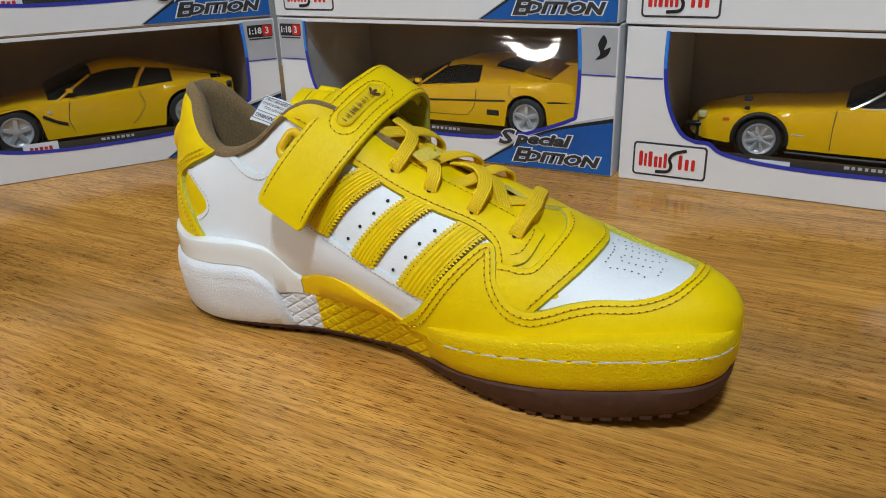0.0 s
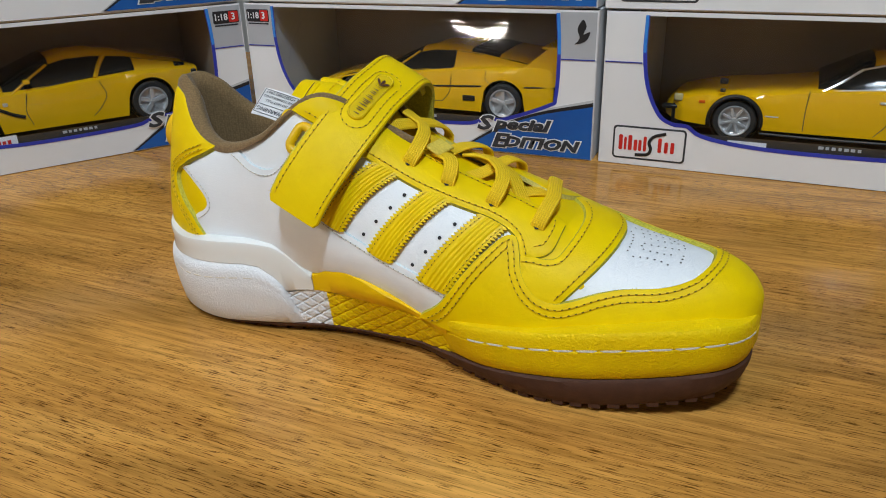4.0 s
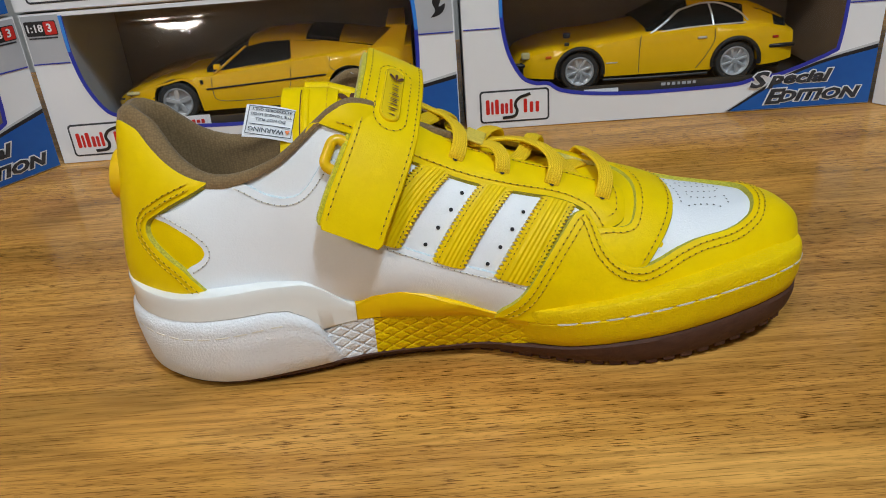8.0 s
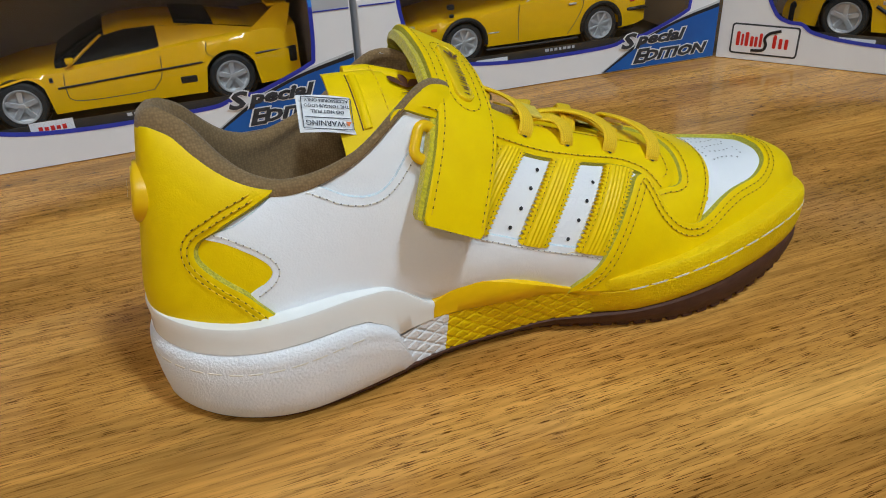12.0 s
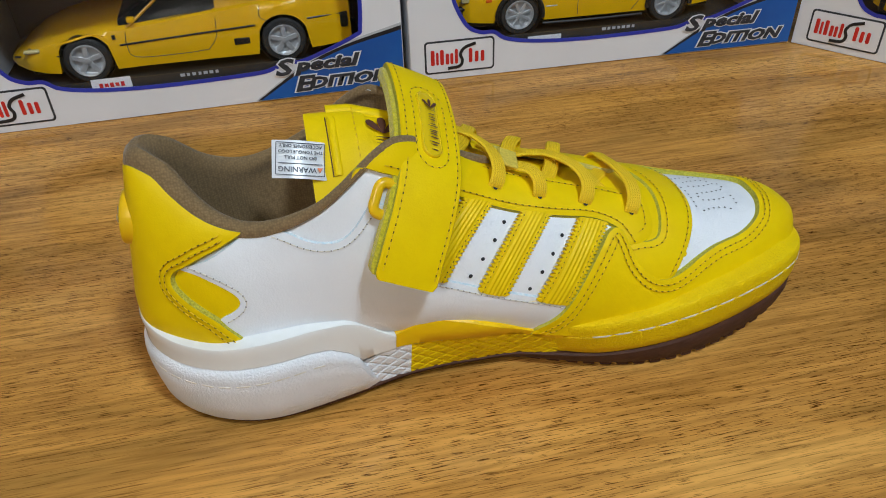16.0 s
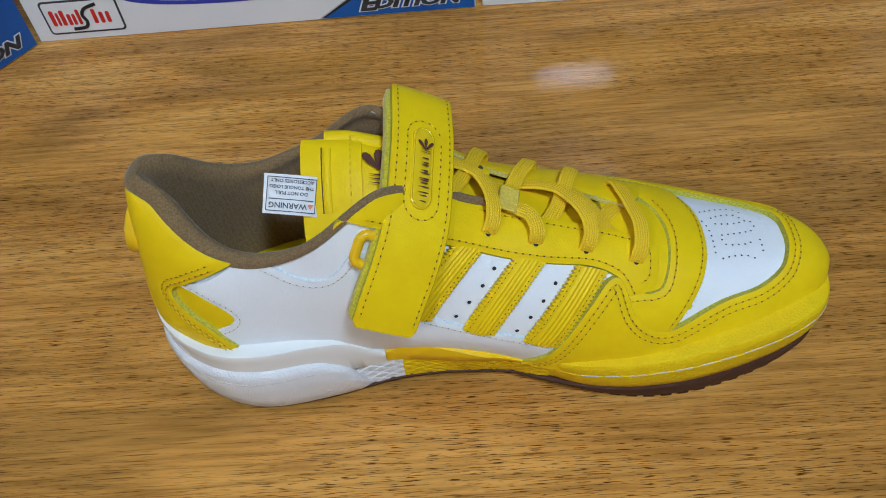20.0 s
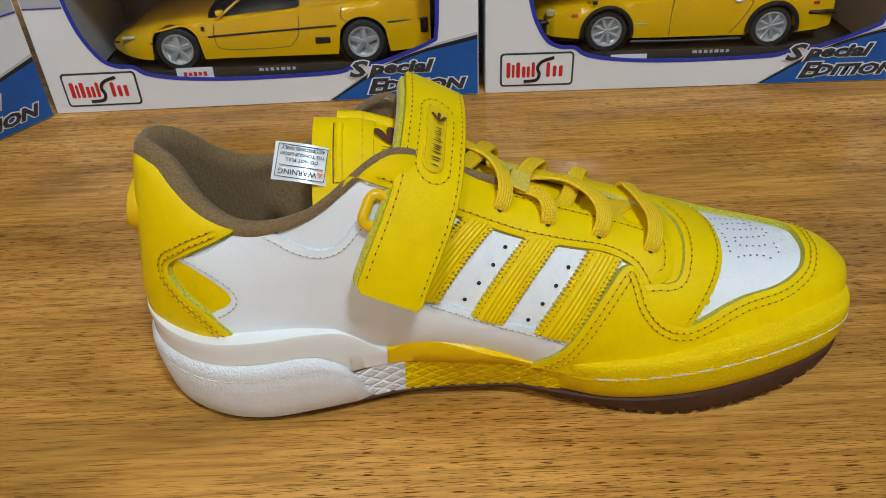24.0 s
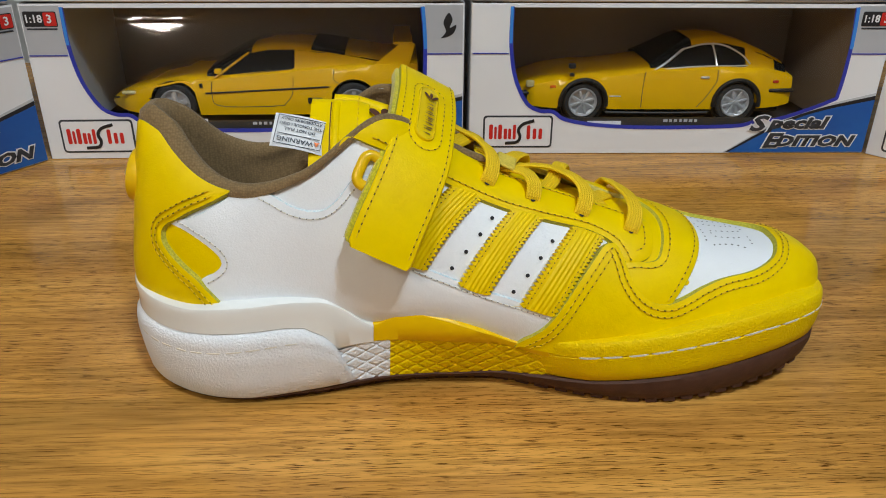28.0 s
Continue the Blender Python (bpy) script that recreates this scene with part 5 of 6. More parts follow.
FIBRE = material("yellow_green_fibre", (0.74, 0.62, 0.09), 0.9, (0.52, 0.43, 0.06), 300)
for line, lift, count in ((TOE_CURVE[:20], 0.0018, 300), (SADDLE_FRONT[:9], 0.0012, 90), (HEEL_SEAM, 0.0018, 150), (VAMP_SEAM, 0.0018, 120)):
    q = bent(line, 10)
    p = skin(q[:, 0], q[:, 1], lift)
    n = skin(q[:, 0], q[:, 1], lift + 0.001) - p
    fuzz(p, n / np.linalg.norm(n, axis=1, keepdims=True), count, FIBRE, 0.0014, "short stray fibres on the raw leather edge")
ss = np.linspace(0.002, 0.105, 120)
for t in (-0.0130, -0.0142):
    p, n = strap_at(ss, t + 0 * ss, -0.0012)
    fuzz(p, n, 260, FIBRE, 0.0018, "short fuzzy fibres on the strap backing")

# ---- toy car boxes ----
BW, BH, BD = 0.331, 0.1205, 0.130
WINDOW = bent([(0.0315, 0.1175), (0.0315, 0.089), (0.036, 0.063), (0.046, 0.043), (0.057, 0.0365), (0.068, 0.0355), (0.079, 0.029), (0.106, 0.0245), (0.15, 0.0225), (0.215, 0.0235), (0.232, 0.0265),
               (0.243, 0.0305), (0.254, 0.0295), (0.293, 0.0440), (0.299, 0.052), (0.3005, 0.088), (0.2985, 0.1175)], 6)


def sheet(poly, y, thick=0.0005, holes=()):
    """A flat piece of card in a box's front plane, from (x, z) pairs."""
    pts = [Vector(p) for p in poly]
    out = delaunay_2d_cdt(pts, [], [list(range(len(pts)))], 1, 1e-7)
    bm = bmesh.new()
    front = [bm.verts.new((p[0], y, p[1])) for p in out[0]]
    back = [bm.verts.new((p[0], y + thick, p[1])) for p in out[0]]
    for f in out[2]:
        bm.faces.new([front[i] for i in f])
        bm.faces.new([back[i] for i in reversed(f)])
    bm.normal_update()
    for e in [e for e in bm.edges if e.is_boundary and e.verts[0] in front]:
        i, j = front.index(e.verts[0]), front.index(e.verts[1])
        bm.faces.new([front[i], front[j], back[j], back[i]])
    bmesh.ops.recalc_face_normals(bm, faces=bm.faces[:])
    return bm


def ribbon(line, width, y, thick=0.0004):
    line = np.asarray(line, float)
    t = np.gradient(line, axis=0)
    t /= np.linalg.norm(t, axis=1, keepdims=True)
    n = np.stack([-t[:, 1], t[:, 0]], 1)
    a, b = line - n * width / 2, line + n * width / 2
    return grid_mesh([[(p[0], y, p[1]), (q[0], y, q[1]), (q[0], y + thick, q[1]), (p[0], y + thick, p[1])] for p, q in zip(a, b)], closed_cols=True)


def rounded(x0, z0, x1, z1, r, n=5):
    out = []
    for cx, cz, a0 in ((x1 - r, z1 - r, 0), (x0 + r, z1 - r, 90), (x0 + r, z0 + r, 180), (x1 - r, z0 + r, 270)):
        for a in np.radians(np.linspace(a0, a0 + 90, n)):
            out.append((cx + r * math.cos(a), cz + r * math.sin(a)))
    return out




def toy_box(m, label, left_mark, right_mark, lean=1.0):
    b = thing("toy_car_box", m, label, "box", "stacked toy car boxes")
    u = [(0.0006, 0.0006), (BW - 0.0006, 0.0006), (BW - 0.0006, BH - 0.0006), (0.2985, BH - 0.0006), *[tuple(p) for p in WINDOW[::-1]], (0.0315, BH - 0.0006), (0.0006, BH - 0.0006)]
    part("front_panel", sheet(u, 0.0, 0.0008), CARD, b, "white printed card front with cut-out", smooth=False)
    part("top_rail", box((0.267, 0.0012, 0.0030), (0.165, 0.0006, BH - 0.0021)), CARD, b, smooth=False)
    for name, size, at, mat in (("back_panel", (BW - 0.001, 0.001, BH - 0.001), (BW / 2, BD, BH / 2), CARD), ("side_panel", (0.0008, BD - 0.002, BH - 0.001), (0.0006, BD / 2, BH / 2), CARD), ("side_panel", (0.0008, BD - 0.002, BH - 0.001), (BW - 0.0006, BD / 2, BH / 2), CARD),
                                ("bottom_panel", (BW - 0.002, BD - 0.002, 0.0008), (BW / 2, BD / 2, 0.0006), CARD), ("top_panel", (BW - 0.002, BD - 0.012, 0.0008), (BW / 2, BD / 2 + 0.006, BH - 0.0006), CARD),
                                ("tray_back", (BW - 0.006, 0.001, BH - 0.006), (BW / 2, BD - 0.010, BH / 2), CARD_HAZED), ("tray_floor", (BW - 0.006, BD - 0.016, 0.004), (BW / 2, BD / 2 - 0.003, 0.0150), CARD_BLACK),
                                ("tray_side", (0.001, BD - 0.016, BH - 0.024), (0.026, BD / 2 - 0.003, BH / 2 + 0.009), CARD_GREY), ("tray_side", (0.001, BD - 0.016, BH - 0.024), (0.306, BD / 2 - 0.003, BH / 2 + 0.009), CARD_HAZED)):
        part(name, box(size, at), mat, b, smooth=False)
    part("tray_lip", box((0.24, 0.0010, 0.013), (0.165, 0.0070, 0.0222)), CARD_BLACK, b, smooth=False)
    part("tray_plate", box((0.028, 0.0006, 0.0100), (0.112, 0.0060, 0.0255 if left_mark else 0.0212)), CARD, b, "small white maker's plate", smooth=False)
    for k in range(5):
        part("plate_stroke", box((0.0026, 0.0004, 0.0034 - 0.0008 * (k % 2)), (0.1045 + 0.0038 * k, 0.0056, 0.0255 if left_mark else 0.0212)), RED_INK, b, smooth=False)
    for k, w in enumerate((0.0034, 0.0022, 0.0026, 0.0020, 0.0030, 0.0028, 0.0022)):
        part("name_bar", box((w, 0.0004, 0.0022), (0.163 + 0.0042 * k, 0.0063, 0.0264)), SILVER_INK, b, smooth=False)
    rows = []
    for z in np.linspace(0.020, BH - 0.001, 40):
        q = np.linspace(0.02, z, 200)
        up = np.maximum(0.0, q - 0.045)
        tilt = (0.389 - 0.10 * (q - 0.104)) * (1 - np.exp(-(up / 0.016) ** 2)) if lean == 1 else 0.19 + 0 * up if lean == 0.5 else 0.42 * lean * (1 - np.exp(-(up / 0.040) ** 2))
        y = 0.0022 + (z - 0.02) * float(np.mean(np.tan(tilt)))
        rows.append([(x, y, z) for x in np.linspace(0.0295, 0.3015, 30)])
    pane = part("window_film", grid_mesh(rows), FILM, b, "clear plastic window film")
    pane.visible_shadow = False
    part("window_border", ribbon(WINDOW, 0.0030, -0.0004), BLUE_DEEP, b, "deep blue window border", smooth=False)
    part("side_border", ribbon([(0.0312, 0.1175), (0.0312, 0.104), (0.0312, 0.09)], 0.0022, -0.0007), BLUE_LIGHT, b, smooth=False)
    part("side_border", ribbon([(0.2990, 0.1175), (0.3003, 0.10), (0.3008, 0.086)], 0.0026, -0.0007), BLUE_LIGHT, b, smooth=False)
    # grey heads of both columns and their rule
    part("column_head", sheet([(0.0015, 0.0825), (0.0298, 0.0825), (0.0298, BH - 0.002), (0.0015, BH - 0.002)], -0.0003), CARD_GREY if left_mark else CARD, b, smooth=False)
    part("column_head", sheet([(0.3020, 0.0825), (BW - 0.0015, 0.0825), (BW - 0.0015, BH - 0.002), (0.3005, BH - 0.002)], -0.0003), CARD_GREY, b, smooth=False)
    for x0, x1 in ((0.0015, 0.0298), (0.3022, BW - 0.0015)):
        part("rule", box((x1 - x0, 0.0006, 0.0009), ((x0 + x1) / 2, -0.0004, 0.0822)), BLUE_DEEP, b, smooth=False)
    # blue corner with the two words
    part("corner_edge", sheet(bent([(0.213, 0.0015), (0.213, 0.0015), (0.252, 0.0262), (0.285, 0.0395), (BW - 0.001, 0.0510), (BW - 0.001, 0.0510), (BW - 0.001, 0.0015), (BW - 0.001, 0.0015), (0.213, 0.0015)], 5)[:-1], -0.0003), SILVER_INK, b, smooth=False)
    part("corner_line", sheet(bent([(0.2145, 0.0015), (0.2145, 0.0015), (0.252, 0.0248), (0.285, 0.0380), (BW - 0.001, 0.0488), (BW - 0.001, 0.0488), (BW - 0.001, 0.0015), (BW - 0.001, 0.0015), (0.2145, 0.0015)], 5)[:-1], -0.0006), BLACK_INK, b, smooth=False)
    part("corner_field", sheet(bent([(0.217, 0.0015), (0.217, 0.0015), (0.253, 0.0225), (0.285, 0.0355), (BW - 0.001, 0.0455), (BW - 0.001, 0.0455), (BW - 0.001, 0.0015), (BW - 0.001, 0.0015), (0.217, 0.0015)], 5)[:-1], -0.0009), BLUE, b, "blue printed corner", smooth=False)
    for text, x, z, size in (("S", 0.2365, 0.0255, 0.0200), ("pecial", 0.2700, 0.0262, 0.0155), ("E", 0.2500, 0.0110, 0.0195), ("DITION", 0.2865, 0.0108, 0.0140)):
        for bold, y, mat in ((0.0016, -0.0012, WHITE_INK), (0.0007, -0.0016, GREY_INK)):
            lettering("word", text, pose(x, y, z, 90, 0, 0) @ Matrix.Diagonal((1.32, 0.86, 1, 1)), size, mat, b, bold=bold, shear=0.25)
    # maker's plate: border, field, plain shapes in its colours
    part("plate_border", sheet(rounded(0.0115, 0.0055, 0.0685, 0.0325, 0.003), -0.0003), GREY_INK, b, smooth=False)
    part("plate_field", sheet(rounded(0.0130, 0.0070, 0.0670, 0.0310, 0.002), -0.0006), WHITE_INK, b, "white plate with red bars", smooth=False)
    for x0, x1, z1 in ((0.0165, 0.0195, 0.0252), (0.0207, 0.0227, 0.0235), (0.0240, 0.0270, 0.0252), (0.0285, 0.0312, 0.0218), (0.0322, 0.0346, 0.0218), (0.0360, 0.0384, 0.0250), (0.0474, 0.0502, 0.0245), (0.0524, 0.0552, 0.0218), (0.0572, 0.0600, 0.0218)):
        part("plate_bar", sheet(rounded(x0, 0.0128, x1, z1, 0.0010, 3), -0.0009), RED_INK, b, smooth=False)
    part("plate_swoosh", ribbon(bent([(0.0300, 0.0095), (0.0395, 0.0105), (0.0420, 0.0150), (0.0405, 0.0205), (0.0440, 0.0255), (0.0530, 0.0285)], 6), 0.0024, -0.0012), BLACK_INK, b, smooth=False)
    for mark, x in ((left_mark, 0.0025), (right_mark, 0.3035)):
        if mark == "scale":
            part("scale_mark", sheet(rounded(x + 0.0005, 0.1035, x + 0.0245, 0.1145, 0.001, 3), -0.0006), BLACK_INK, b, "black scale mark with red square", smooth=False)
            part("scale_square", sheet(rounded(x + 0.0150, 0.1042, x + 0.0240, 0.1138, 0.001, 3), -0.0009), RED_INK, b, smooth=False)
            lettering("scale_text", "1:18", pose(x + 0.0075, -0.0010, 0.1090, 90), 0.0078, WHITE_INK, b, bold=0.0002)
            lettering("scale_digit", "3", pose(x + 0.0192, -0.0013, 0.1090, 90), 0.0085, WHITE_INK, b, bold=0.0002)
            part("scale_bar", box((0.022, 0.0004, 0.0012), (x + 0.0125, -0.0004, 0.1018)), GREY_INK, b, smooth=False)
        if mark == "emblem":
            bm = sheet(bent([(x + 0.009, 0.094), (x + 0.013, 0.099), (x + 0.011, 0.106), (x + 0.015, 0.113), (x + 0.018, 0.108), (x + 0.016, 0.102), (x + 0.021, 0.104), (x + 0.019, 0.098), (x + 0.014, 0.095), (x + 0.009, 0.094)], 4)[:-1], -0.0006)
            part("emblem", bm, BLACK_INK, b, "small black emblem", smooth=False)
    return b


# ---- toy cars ----
def tube_line(points, r, bm=None, n=6):
    return sweep(bent(points, 6), ring_profile(r, r, n), ups=(0.31, 0.2, 0.93), bm=bm)


def wheel(car, x, y, z, r, spokes, mat_well=None, flare=0.0):
    w = new("wheel")
    w.parent, w.empty_display_size = car, 0.005
    tagged(w, "silver spoked wheel with black tyre")

    def disc(name, profile, mat, n=36):
        rows = [[(x + rr * math.cos(a), y + yy, z + rr * math.sin(a)) for a in np.linspace(0, 2 * math.pi, n + 1)[:-1]] for rr, yy in profile]
        bm = grid_mesh(rows, closed_cols=True)
        bmesh.ops.recalc_face_normals(bm, faces=bm.faces[:])
        return part(name, bm, mat, w)
    disc("tyre", [(r * 0.70, 0.0012), (r * 0.74, -0.0006), (r * 0.92, -0.0006), (r, 0.001), (r, 0.011), (r * 0.9, 0.012), (0.0001, 0.012)], TYRE)
    disc("rim", [(r * 0.73, -0.0002), (r * 0.70, -0.0010), (r * 0.64, -0.0006), (r * 0.60, 0.0030), (0.0001, 0.0036)], CHROME)
    bm = bmesh.new()
    for k in range(spokes):
        a = 2 * math.pi * k / spokes + 0.3
        box((r * 0.60, 0.0014, r * (0.13 if spokes > 6 else 0.22)), (x + r * 0.33 * math.cos(a), y + 0.0006, z + r * 0.33 * math.sin(a)), 0.0003, bm, turn=pose(0, 0, 0, 0, -math.degrees(a), 0))
    part("spokes", bm, CHROME, w)
    disc("hub", [(r * 0.14, 0.001), (r * 0.13, -0.0008), (0.0001, -0.001)], CHROME, 16)
    return w


def toy_car(m, label, shape):
    """A die-cast car: nose at x = 0, near side at y = 0, standing on z = 0."""
    c = thing("toy_car", m, label, "toy car", "boxed toy cars")
    long, wide, low, tip = shape["long"], shape["wide"], shape.get("low", 0.0075), shape.get("tip", 0.0)
    hood, belt, plan = [lambda x, t=shape[k]: np.interp(x, [p[0] for p in t], [p[1] for p in t]) for k in ("hood", "belt", "plan")]
    fr, rr = shape["wheels"]
    R = shape["radius"]
    rows = []
    for x in np.linspace(tip, long, 90):
        w = wide / 2 * float(plan(x))
        zb, zt, zs = float(hood(x)), float(hood(x)), float(belt(x))
        arch = max([math.sqrt(max(0.0, (R * 1.16) ** 2 - (x - xx) ** 2)) for xx in (fr, rr)])
        base = max(low + 0.004 * (abs(2 * x / long - 1)) ** 8, (R + arch) if arch > 0.002 else low)
        bulge = 0.0010 * sum(math.exp(-((x - xx) / 0.022) ** 2) for xx in (fr, rr))
        base = min(base, zs - 0.0035)
        h = zs - base
        sec = [(0.90 * w, base), (w + bulge, base + 0.0008), (w + bulge, base + 0.35 * h), (w + bulge * 0.8, base + 0.65 * h), (0.965 * w, zs - 0.0012), (0.90 * w, zs + 0.10 * (zt - zs)), (0.72 * w, zs + 0.72 * (zt - zs)), (0.45 * w, zt - 0.0004), (0, zt)]
        full = [(x, wide / 2 - y, z) for y, z in sec] + [(x, wide / 2 + y, z) for y, z in sec[-2::-1]]
        rows.append(full)
    bm = grid_mesh(rows)
    bm.verts.ensure_lookup_table()
    for ringv in (bm.verts[:len(rows[0])], bm.verts[-len(rows[0]):]):
        bm.faces.new(list(ringv))
    bmesh.ops.recalc_face_normals(bm, faces=bm.faces[:])
    body = part("body", bm, CAR_PAINT, c, "glossy yellow body")
    part("underbody", box((long * 0.95, wide * 0.80, 0.020), (long / 2, wide / 2, 0.0165), 0.002), TRIM, c)
    # cabin
    cab = shape["cabin"]
    cx = [p[0] for p in cab]

    def cabin_rows(grow, lift, s0, s1, lo=0.0):
        rows = []
        for x in np.linspace(cx[0] * (1 - s0) + cx[-1] * s0, cx[0] * (1 - s1) + cx[-1] * s1, 36):
            zr = float(np.interp(x, cx, [p[1] for p in cab])) + lift
            zs = float(belt(x)) - 0.002
            w = wide / 2 * float(plan(x))
            k = max(0.0, zr - zs)
            sec = [(0.925 * w + grow, zs), (0.90 * w - 0.18 * k + grow, zs + 0.35 * k), (0.86 * w - 0.36 * k + grow, zs + 0.80 * k), (0.78 * w - 0.38 * k + grow, zs + 0.95 * k), (0.5 * w, zr), (0, zr + 0.0006)]
            sec = [q for q in sec if q[1] >= zs + lo * k - 1e-6] or sec[-2:]
            rows.append([(x, wide / 2 - y, z) for y, z in sec] + [(x, wide / 2 + y, z) for y, z in sec[-2::-1]])
        return rows
    bm = grid_mesh(cabin_rows(0, 0, 0, 1))
    bmesh.ops.recalc_face_normals(bm, faces=bm.faces[:])
    part("windows", bm, CAR_GLASS, c, "dark tinted windows")
    for name, ends in (("roof", shape["roof"]), ("tail_deck", shape.get("deck"))):
        if ends:
            bm = grid_mesh(cabin_rows(0.0004, 0.0005, *ends, 0.79))
            bmesh.ops.recalc_face_normals(bm, faces=bm.faces[:])
            part(name, bm, CAR_PAINT, c, "yellow " + name.replace("_", " "))

    def side(x, share, out=0.0004):
        """A place on the near side's glass."""
        zr, zs = float(np.interp(x, cx, [p[1] for p in cab])), float(belt(x)) - 0.002
        w, k = wide / 2 * float(plan(x)), max(0.0, zr - zs)
        y = np.interp(share, [0, 0.35, 0.8, 0.95], [0.925 * w, 0.90 * w - 0.18 * k, 0.86 * w - 0.36 * k, 0.78 * w - 0.38 * k])
        return (x, wide / 2 - float(y) - out, zs + share * k)
    for name, mat, r, pts in shape["pillars"]:
        part(name, tube_line([side(*p) for p in pts], r), {"paint": CAR_PAINT, "chrome": CHROME, "black": TRIM}[mat], c)
    if "quarter" in shape:
        q = shape["quarter"]
        rows = [[side(x, s, 0.0007) for s in np.linspace(a, b, 6)] for x, a, b in q]
        bm = grid_mesh(rows)
        bmesh.ops.recalc_face_normals(bm, faces=bm.faces[:])
        part("rear_quarter", bm, CAR_PAINT, c)

    def flank(x, z, out=0.0005):
        w = wide / 2 * float(plan(x))
        bulge = 0.0010 * sum(math.exp(-((x - xx) / 0.022) ** 2) for xx in (fr, rr))
        return (x, wide / 2 - w - bulge - out, z)
    for name, mat, r, pts in shape["lines"]:
        part(name, tube_line([flank(x, z, 0.0) for x, z in pts], r), {"black": TRIM, "chrome": CHROME, "seam": GREY_INK}[mat], c)
    for name, mat, x, z, size in shape["bits"]:
        p = flank(x, z, 0.0)
        part(name, box(size, p, min(size) * 0.3), {"black": TRIM, "chrome": CHROME, "amber": AMBER_LENS, "red": RED_LENS, "lens": CLEAR_LENS, "paint": CAR_PAINT}[mat], c)
    for x in (fr, rr):
        k = flank(x, R, 0)[1]
        bm = grid_mesh([[(x + q * math.cos(a), k + yy, R + q * math.sin(a)) for a in np.linspace(0, 2 * math.pi, 41)[:-1]] for q, yy in ((R * 1.13, 0.0012), (R * 1.13, 0.014), (0.0001, 0.014))], closed_cols=True)
        part("wheel_well", bm, TRIM, c)
        if shape.get("flares"):
            arc = [(x + R * 1.17 * math.cos(a), k - 0.0006, R + R * 1.17 * math.sin(a)) for a in np.linspace(-0.15, math.pi + 0.15, 30)]
            part("arch_flare", sweep(np.array(arc), ring_profile(0.0018, 0.0016, 8), ups=(0, 1, 0)), TRIM, c, "black arch flare")
        wheel(c, x, k + 0.0012, R, R, shape["spokes"])
    # mirror, and lamps on the nose
    mx, mz = shape["mirror"]
    part("mirror", box((0.006, 0.005, 0.0042), (mx, wide / 2 - wide / 2 * float(plan(mx)) + 0.001, mz), 0.0014, segments=2), TRIM if shape is ZED else CAR_PAINT, c)
    if "wing" in shape:
        wx, wz = shape["wing"]
        part("wing", box((0.016, wide * 0.92, 0.0022), (wx, wide / 2, wz), 0.0008), CAR_PAINT, c)
        for yy in (0.04, 0.96):
            rows = [[(wx - 0.030, wide * yy + s, 0.044), (wx + 0.004, wide * yy + s, 0.044)] for s in (-0.0012, 0.0012)] + [[(wx - 0.002, wide * yy + s, wz), (wx + 0.010, wide * yy + s, wz)] for s in (0.0012, -0.0012)]
            bm = grid_mesh(rows, closed_rows=True)
            bmesh.ops.recalc_face_normals(bm, faces=bm.faces[:])
            part("wing_post", bm, CAR_PAINT, c)
    return c


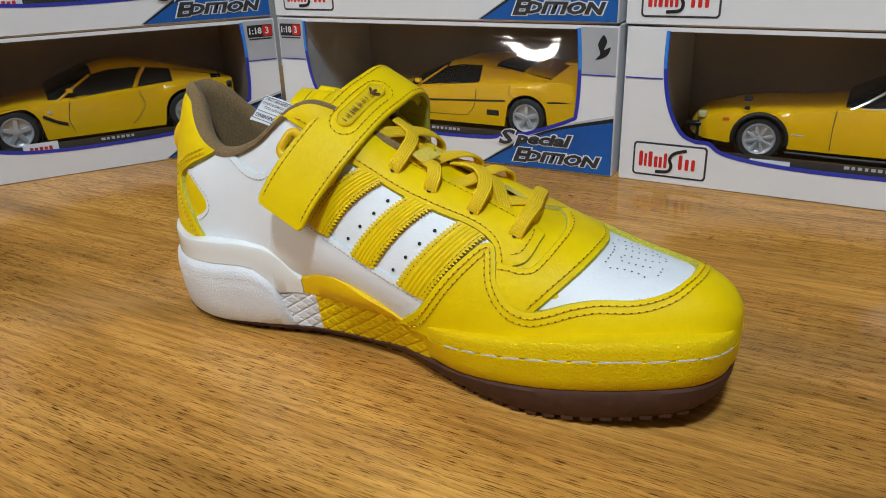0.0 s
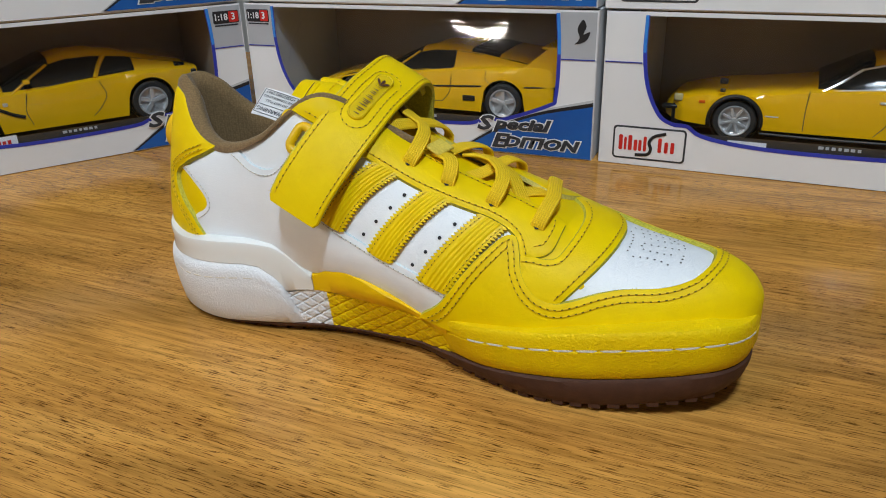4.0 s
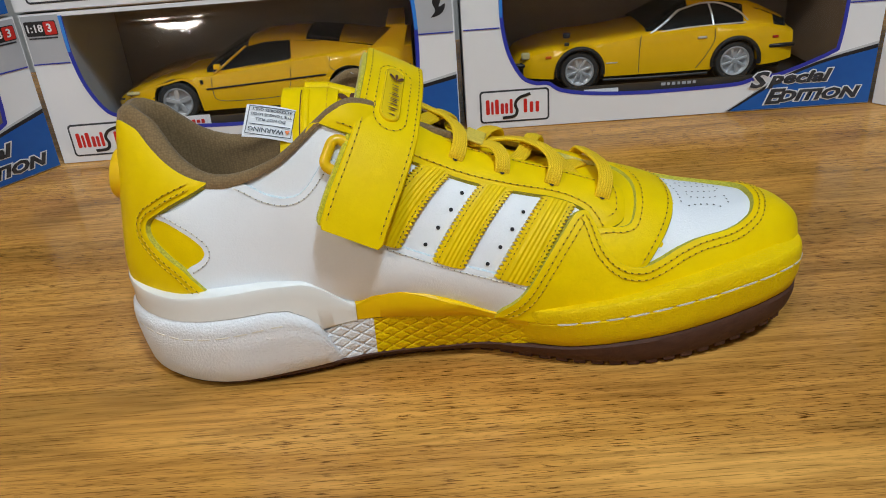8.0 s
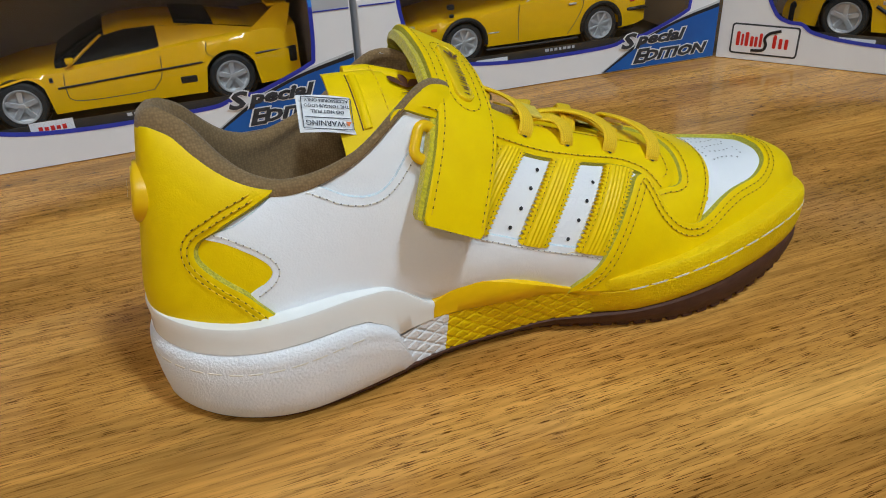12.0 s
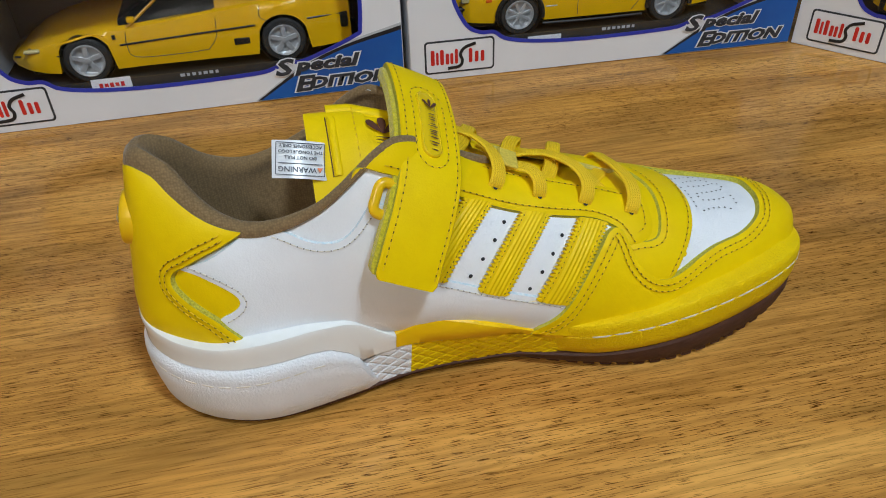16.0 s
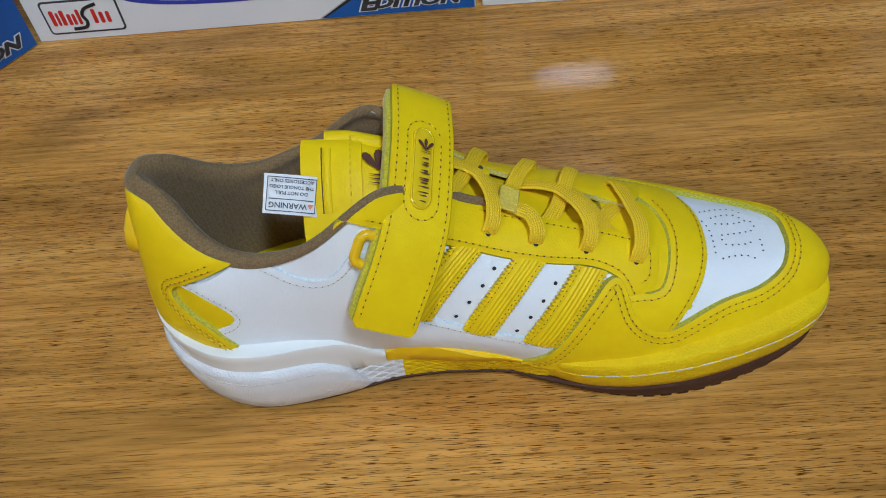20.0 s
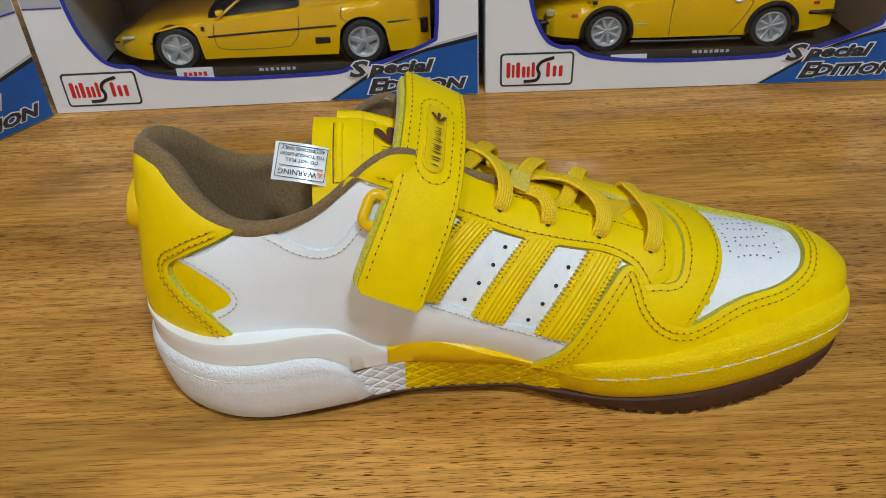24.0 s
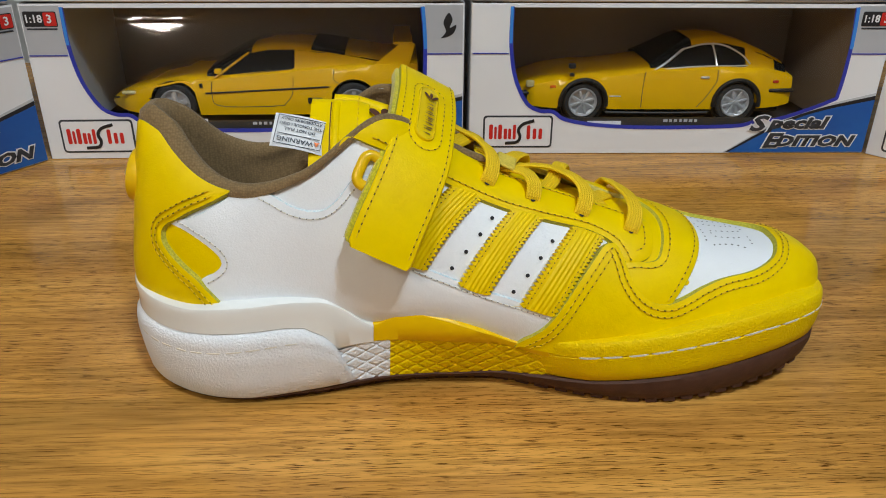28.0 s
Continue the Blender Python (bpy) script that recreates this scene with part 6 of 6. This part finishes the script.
ZED = dict(low=0.0105, long=0.236, wide=0.0910, wheels=(0.0560, 0.1870), radius=0.0168, spokes=8, flares=True,
           hood=[(0, 0.027), (0.006, 0.0330), (0.03, 0.0375), (0.07, 0.0422), (0.10, 0.0455), (0.117, 0.0482), (0.17, 0.0495), (0.215, 0.0485), (0.230, 0.0455), (0.236, 0.040)],
           belt=[(0, 0.023), (0.008, 0.0302), (0.03, 0.0358), (0.056, 0.0390), (0.08, 0.0398), (0.115, 0.0445), (0.17, 0.0465), (0.21, 0.0450), (0.236, 0.0380)],
           plan=[(0, 0.58), (0.005, 0.74), (0.014, 0.87), (0.04, 0.96), (0.10, 1.0), (0.19, 1.0), (0.225, 0.94), (0.236, 0.88)],
           cabin=[(0.112, 0.0480), (0.125, 0.0548), (0.139, 0.0632), (0.150, 0.0674), (0.163, 0.0690), (0.177, 0.0684), (0.194, 0.0642), (0.211, 0.0574), (0.230, 0.0478)], roof=(0.30, 0.98),
           pillars=[("screen_frame", "chrome", 0.0010, [(0.114, 0.05), (0.127, 0.55), (0.140, 0.80)]), ("window_frame", "chrome", 0.0008, [(0.140, 0.80), (0.158, 0.80), (0.175, 0.76), (0.190, 0.55), (0.197, 0.25)]),
                    ("window_sill", "chrome", 0.0007, [(0.117, 0.12), (0.148, 0.12), (0.195, 0.18)]), ("door_pillar", "chrome", 0.0008, [(0.168, 0.12), (0.167, 0.5), (0.165, 0.79)])],
           quarter=[(0.193, 0.0, 0.82), (0.201, 0.0, 0.86), (0.209, 0.0, 0.9), (0.219, 0.0, 0.9)],
           lines=[("door_line", "seam", 0.0003, [(0.107, 0.044), (0.106, 0.030), (0.106, 0.0130)]), ("door_line", "seam", 0.0003, [(0.168, 0.045), (0.168, 0.035), (0.161, 0.022), (0.154, 0.0130)]), ("sill_line", "black", 0.0010, [(0.076, 0.0085), (0.12, 0.0080), (0.164, 0.0085)])],
           bits=[("handle", "chrome", 0.158, 0.0385, (0.0075, 0.0016, 0.0018)), ("marker", "amber", 0.030, 0.0300, (0.0050, 0.001, 0.0022)), ("marker", "red", 0.220, 0.0345, (0.0050, 0.001, 0.0022)), ("vent", "black", 0.045, 0.0405, (0.004, 0.002, 0.003)),
                 ("script", "chrome", 0.083, 0.0225, (0.010, 0.0006, 0.0010)), ("front_bumper", "black", 0.006, 0.0230, (0.016, 0.006, 0.0035)), ("rear_bumper", "black", 0.226, 0.0270, (0.022, 0.004, 0.0030)), ("lamp", "lens", 0.011, 0.0315, (0.007, 0.003, 0.006))],
           mirror=(0.045, 0.0475))
MID = dict(tip=-0.013, long=0.252, wide=0.1080, wheels=(0.0500, 0.1983), radius=0.0172, spokes=5,
           hood=[(-0.013, 0.0150), (-0.009, 0.0195), (0, 0.0250), (0.012, 0.0300), (0.03, 0.0350), (0.055, 0.0395), (0.08, 0.0430), (0.12, 0.0480), (0.17, 0.0505), (0.21, 0.0520), (0.240, 0.0535), (0.252, 0.0525)],
           belt=[(-0.013, 0.0140), (-0.008, 0.0182), (0.003, 0.0235), (0.015, 0.0280), (0.03, 0.0330), (0.055, 0.0385), (0.08, 0.0380), (0.12, 0.0420), (0.17, 0.0470), (0.21, 0.0495), (0.24, 0.0515), (0.252, 0.0500)],
           plan=[(-0.013, 0.28), (-0.0105, 0.45), (-0.005, 0.64), (0.006, 0.80), (0.02, 0.91), (0.045, 0.98), (0.09, 0.96), (0.15, 0.98), (0.20, 1.0), (0.24, 0.97), (0.252, 0.93)],
           cabin=[(0.077, 0.0430), (0.095, 0.0530), (0.112, 0.0600), (0.128, 0.0632), (0.150, 0.0630), (0.175, 0.0600), (0.205, 0.0550), (0.232, 0.0490)], roof=(0.24, 0.56), deck=(0.74, 0.99),
           pillars=[("screen_pillar", "paint", 0.0011, [(0.082, 0.05), (0.098, 0.6), (0.112, 0.85)]), ("sill", "black", 0.0006, [(0.09, 0.10), (0.12, 0.10), (0.148, 0.12)])],
           quarter=[(0.150, 0.0, 0.86), (0.160, 0.0, 0.86), (0.18, 0.0, 0.84), (0.2, 0.0, 0.80), (0.222, 0.0, 0.7)],
           lines=[("side_line", "black", 0.0008, [(-0.004, 0.0200), (0.032, 0.0225)]), ("side_line", "black", 0.0008, [(0.076, 0.0265), (0.12, 0.0285), (0.178, 0.0315)]), ("side_line", "black", 0.0008, [(0.218, 0.0325), (0.25, 0.0335)]),
                  ("door_line", "seam", 0.0003, [(0.082, 0.036), (0.081, 0.025), (0.086, 0.0160), (0.12, 0.0150), (0.140, 0.0160)]), ("door_line", "seam", 0.0003, [(0.140, 0.0160), (0.147, 0.025), (0.149, 0.040)]), ("panel_line", "seam", 0.0003, [(0.183, 0.046), (0.182, 0.038), (0.187, 0.034)])],
           bits=[("scoop", "black", 0.166, 0.0200, (0.012, 0.0016, 0.0050)), ("badge", "black", 0.073, 0.0330, (0.0025, 0.0008, 0.0035)), ("lamp", "lens", 0.012, 0.0262, (0.012, 0.003, 0.003)), ("tail", "black", 0.247, 0.0280, (0.006, 0.003, 0.012))],
           mirror=(0.0880, 0.0445), wing=(0.240, 0.0660))
VET = dict(long=0.250, wide=0.1040, wheels=(0.0530, 0.2035), radius=0.0185, spokes=5,
           hood=[(0, 0.024), (0.012, 0.031), (0.03, 0.0385), (0.06, 0.0445), (0.095, 0.0485), (0.14, 0.0500), (0.20, 0.0510), (0.240, 0.0500), (0.250, 0.046)],
           belt=[(0, 0.020), (0.015, 0.0300), (0.03, 0.0370), (0.055, 0.0410), (0.09, 0.0410), (0.14, 0.0440), (0.19, 0.0475), (0.25, 0.0450)],
           plan=[(0, 0.66), (0.015, 0.85), (0.045, 0.98), (0.09, 0.96), (0.15, 0.97), (0.20, 1.0), (0.24, 0.96), (0.250, 0.92)],
           cabin=[(0.083, 0.0475), (0.100, 0.0560), (0.120, 0.0640), (0.138, 0.0680), (0.160, 0.0680), (0.185, 0.0640), (0.212, 0.0570), (0.240, 0.0500)], roof=(0.26, 0.99),
           pillars=[("screen_pillar", "paint", 0.0012, [(0.088, 0.05), (0.104, 0.55), (0.122, 0.82)]), ("door_pillar", "paint", 0.0022, [(0.158, 0.10), (0.164, 0.5), (0.170, 0.82)]), ("sill", "black", 0.0006, [(0.095, 0.10), (0.13, 0.12), (0.19, 0.30)])],
           quarter=[(0.193, 0.0, 0.86), (0.203, 0.0, 0.86), (0.215, 0.0, 0.86), (0.230, 0.0, 0.86)],
           lines=[("door_line", "seam", 0.0003, [(0.100, 0.040), (0.097, 0.025), (0.100, 0.0130)]), ("door_line", "seam", 0.0003, [(0.160, 0.043), (0.164, 0.030), (0.156, 0.018), (0.150, 0.0130)]), ("vent", "black", 0.0016, [(0.076, 0.0300), (0.086, 0.0240), (0.095, 0.0205)])],
           bits=[("lamp", "lens", 0.022, 0.0330, (0.012, 0.003, 0.004)), ("tail", "black", 0.246, 0.0400, (0.005, 0.003, 0.006)), ("badge", "chrome", 0.082, 0.0330, (0.004, 0.0006, 0.003))],
           mirror=(0.1020, 0.0500))

spots_of = {"near_left": (pose(-0.334, 0.0365, 0, 0, 0, 58), "scale", "scale", VET, "yellow toy sports coupe with black side vent in its box"), "left": (pose(-0.1575, 0.3205, 0, 0, 0, 0.9), "scale", "emblem", MID, "yellow mid-engined toy supercar with rear wing in its box"),
            "right": (pose(0.1785, 0.3268, 0, 0, 0, -1.0), "", "scale", ZED, "yellow classic toy coupe with black arch flares in its box"), "near_right": (pose(0.5110, 0.3195, 0, 0, 0, -53), "", "scale", VET, "yellow toy sports car in its box")}
for m, lm, rm, shape, label in spots_of.values():
    b = toy_box(m, "white and blue card window box on the wooden table", lm, rm, 1.0 if shape is MID else 0.98)
    toy_car(m @ pose(0.0435 if shape is not ZED else 0.0430, 0.0335, 0.0174), label, shape)
    toy_box(m @ pose(-0.002, 0.001, BH + 0.0008), "white and blue card window box stacked on another box", lm, rm, 0.5 if shape is VET and lm else 0.0)
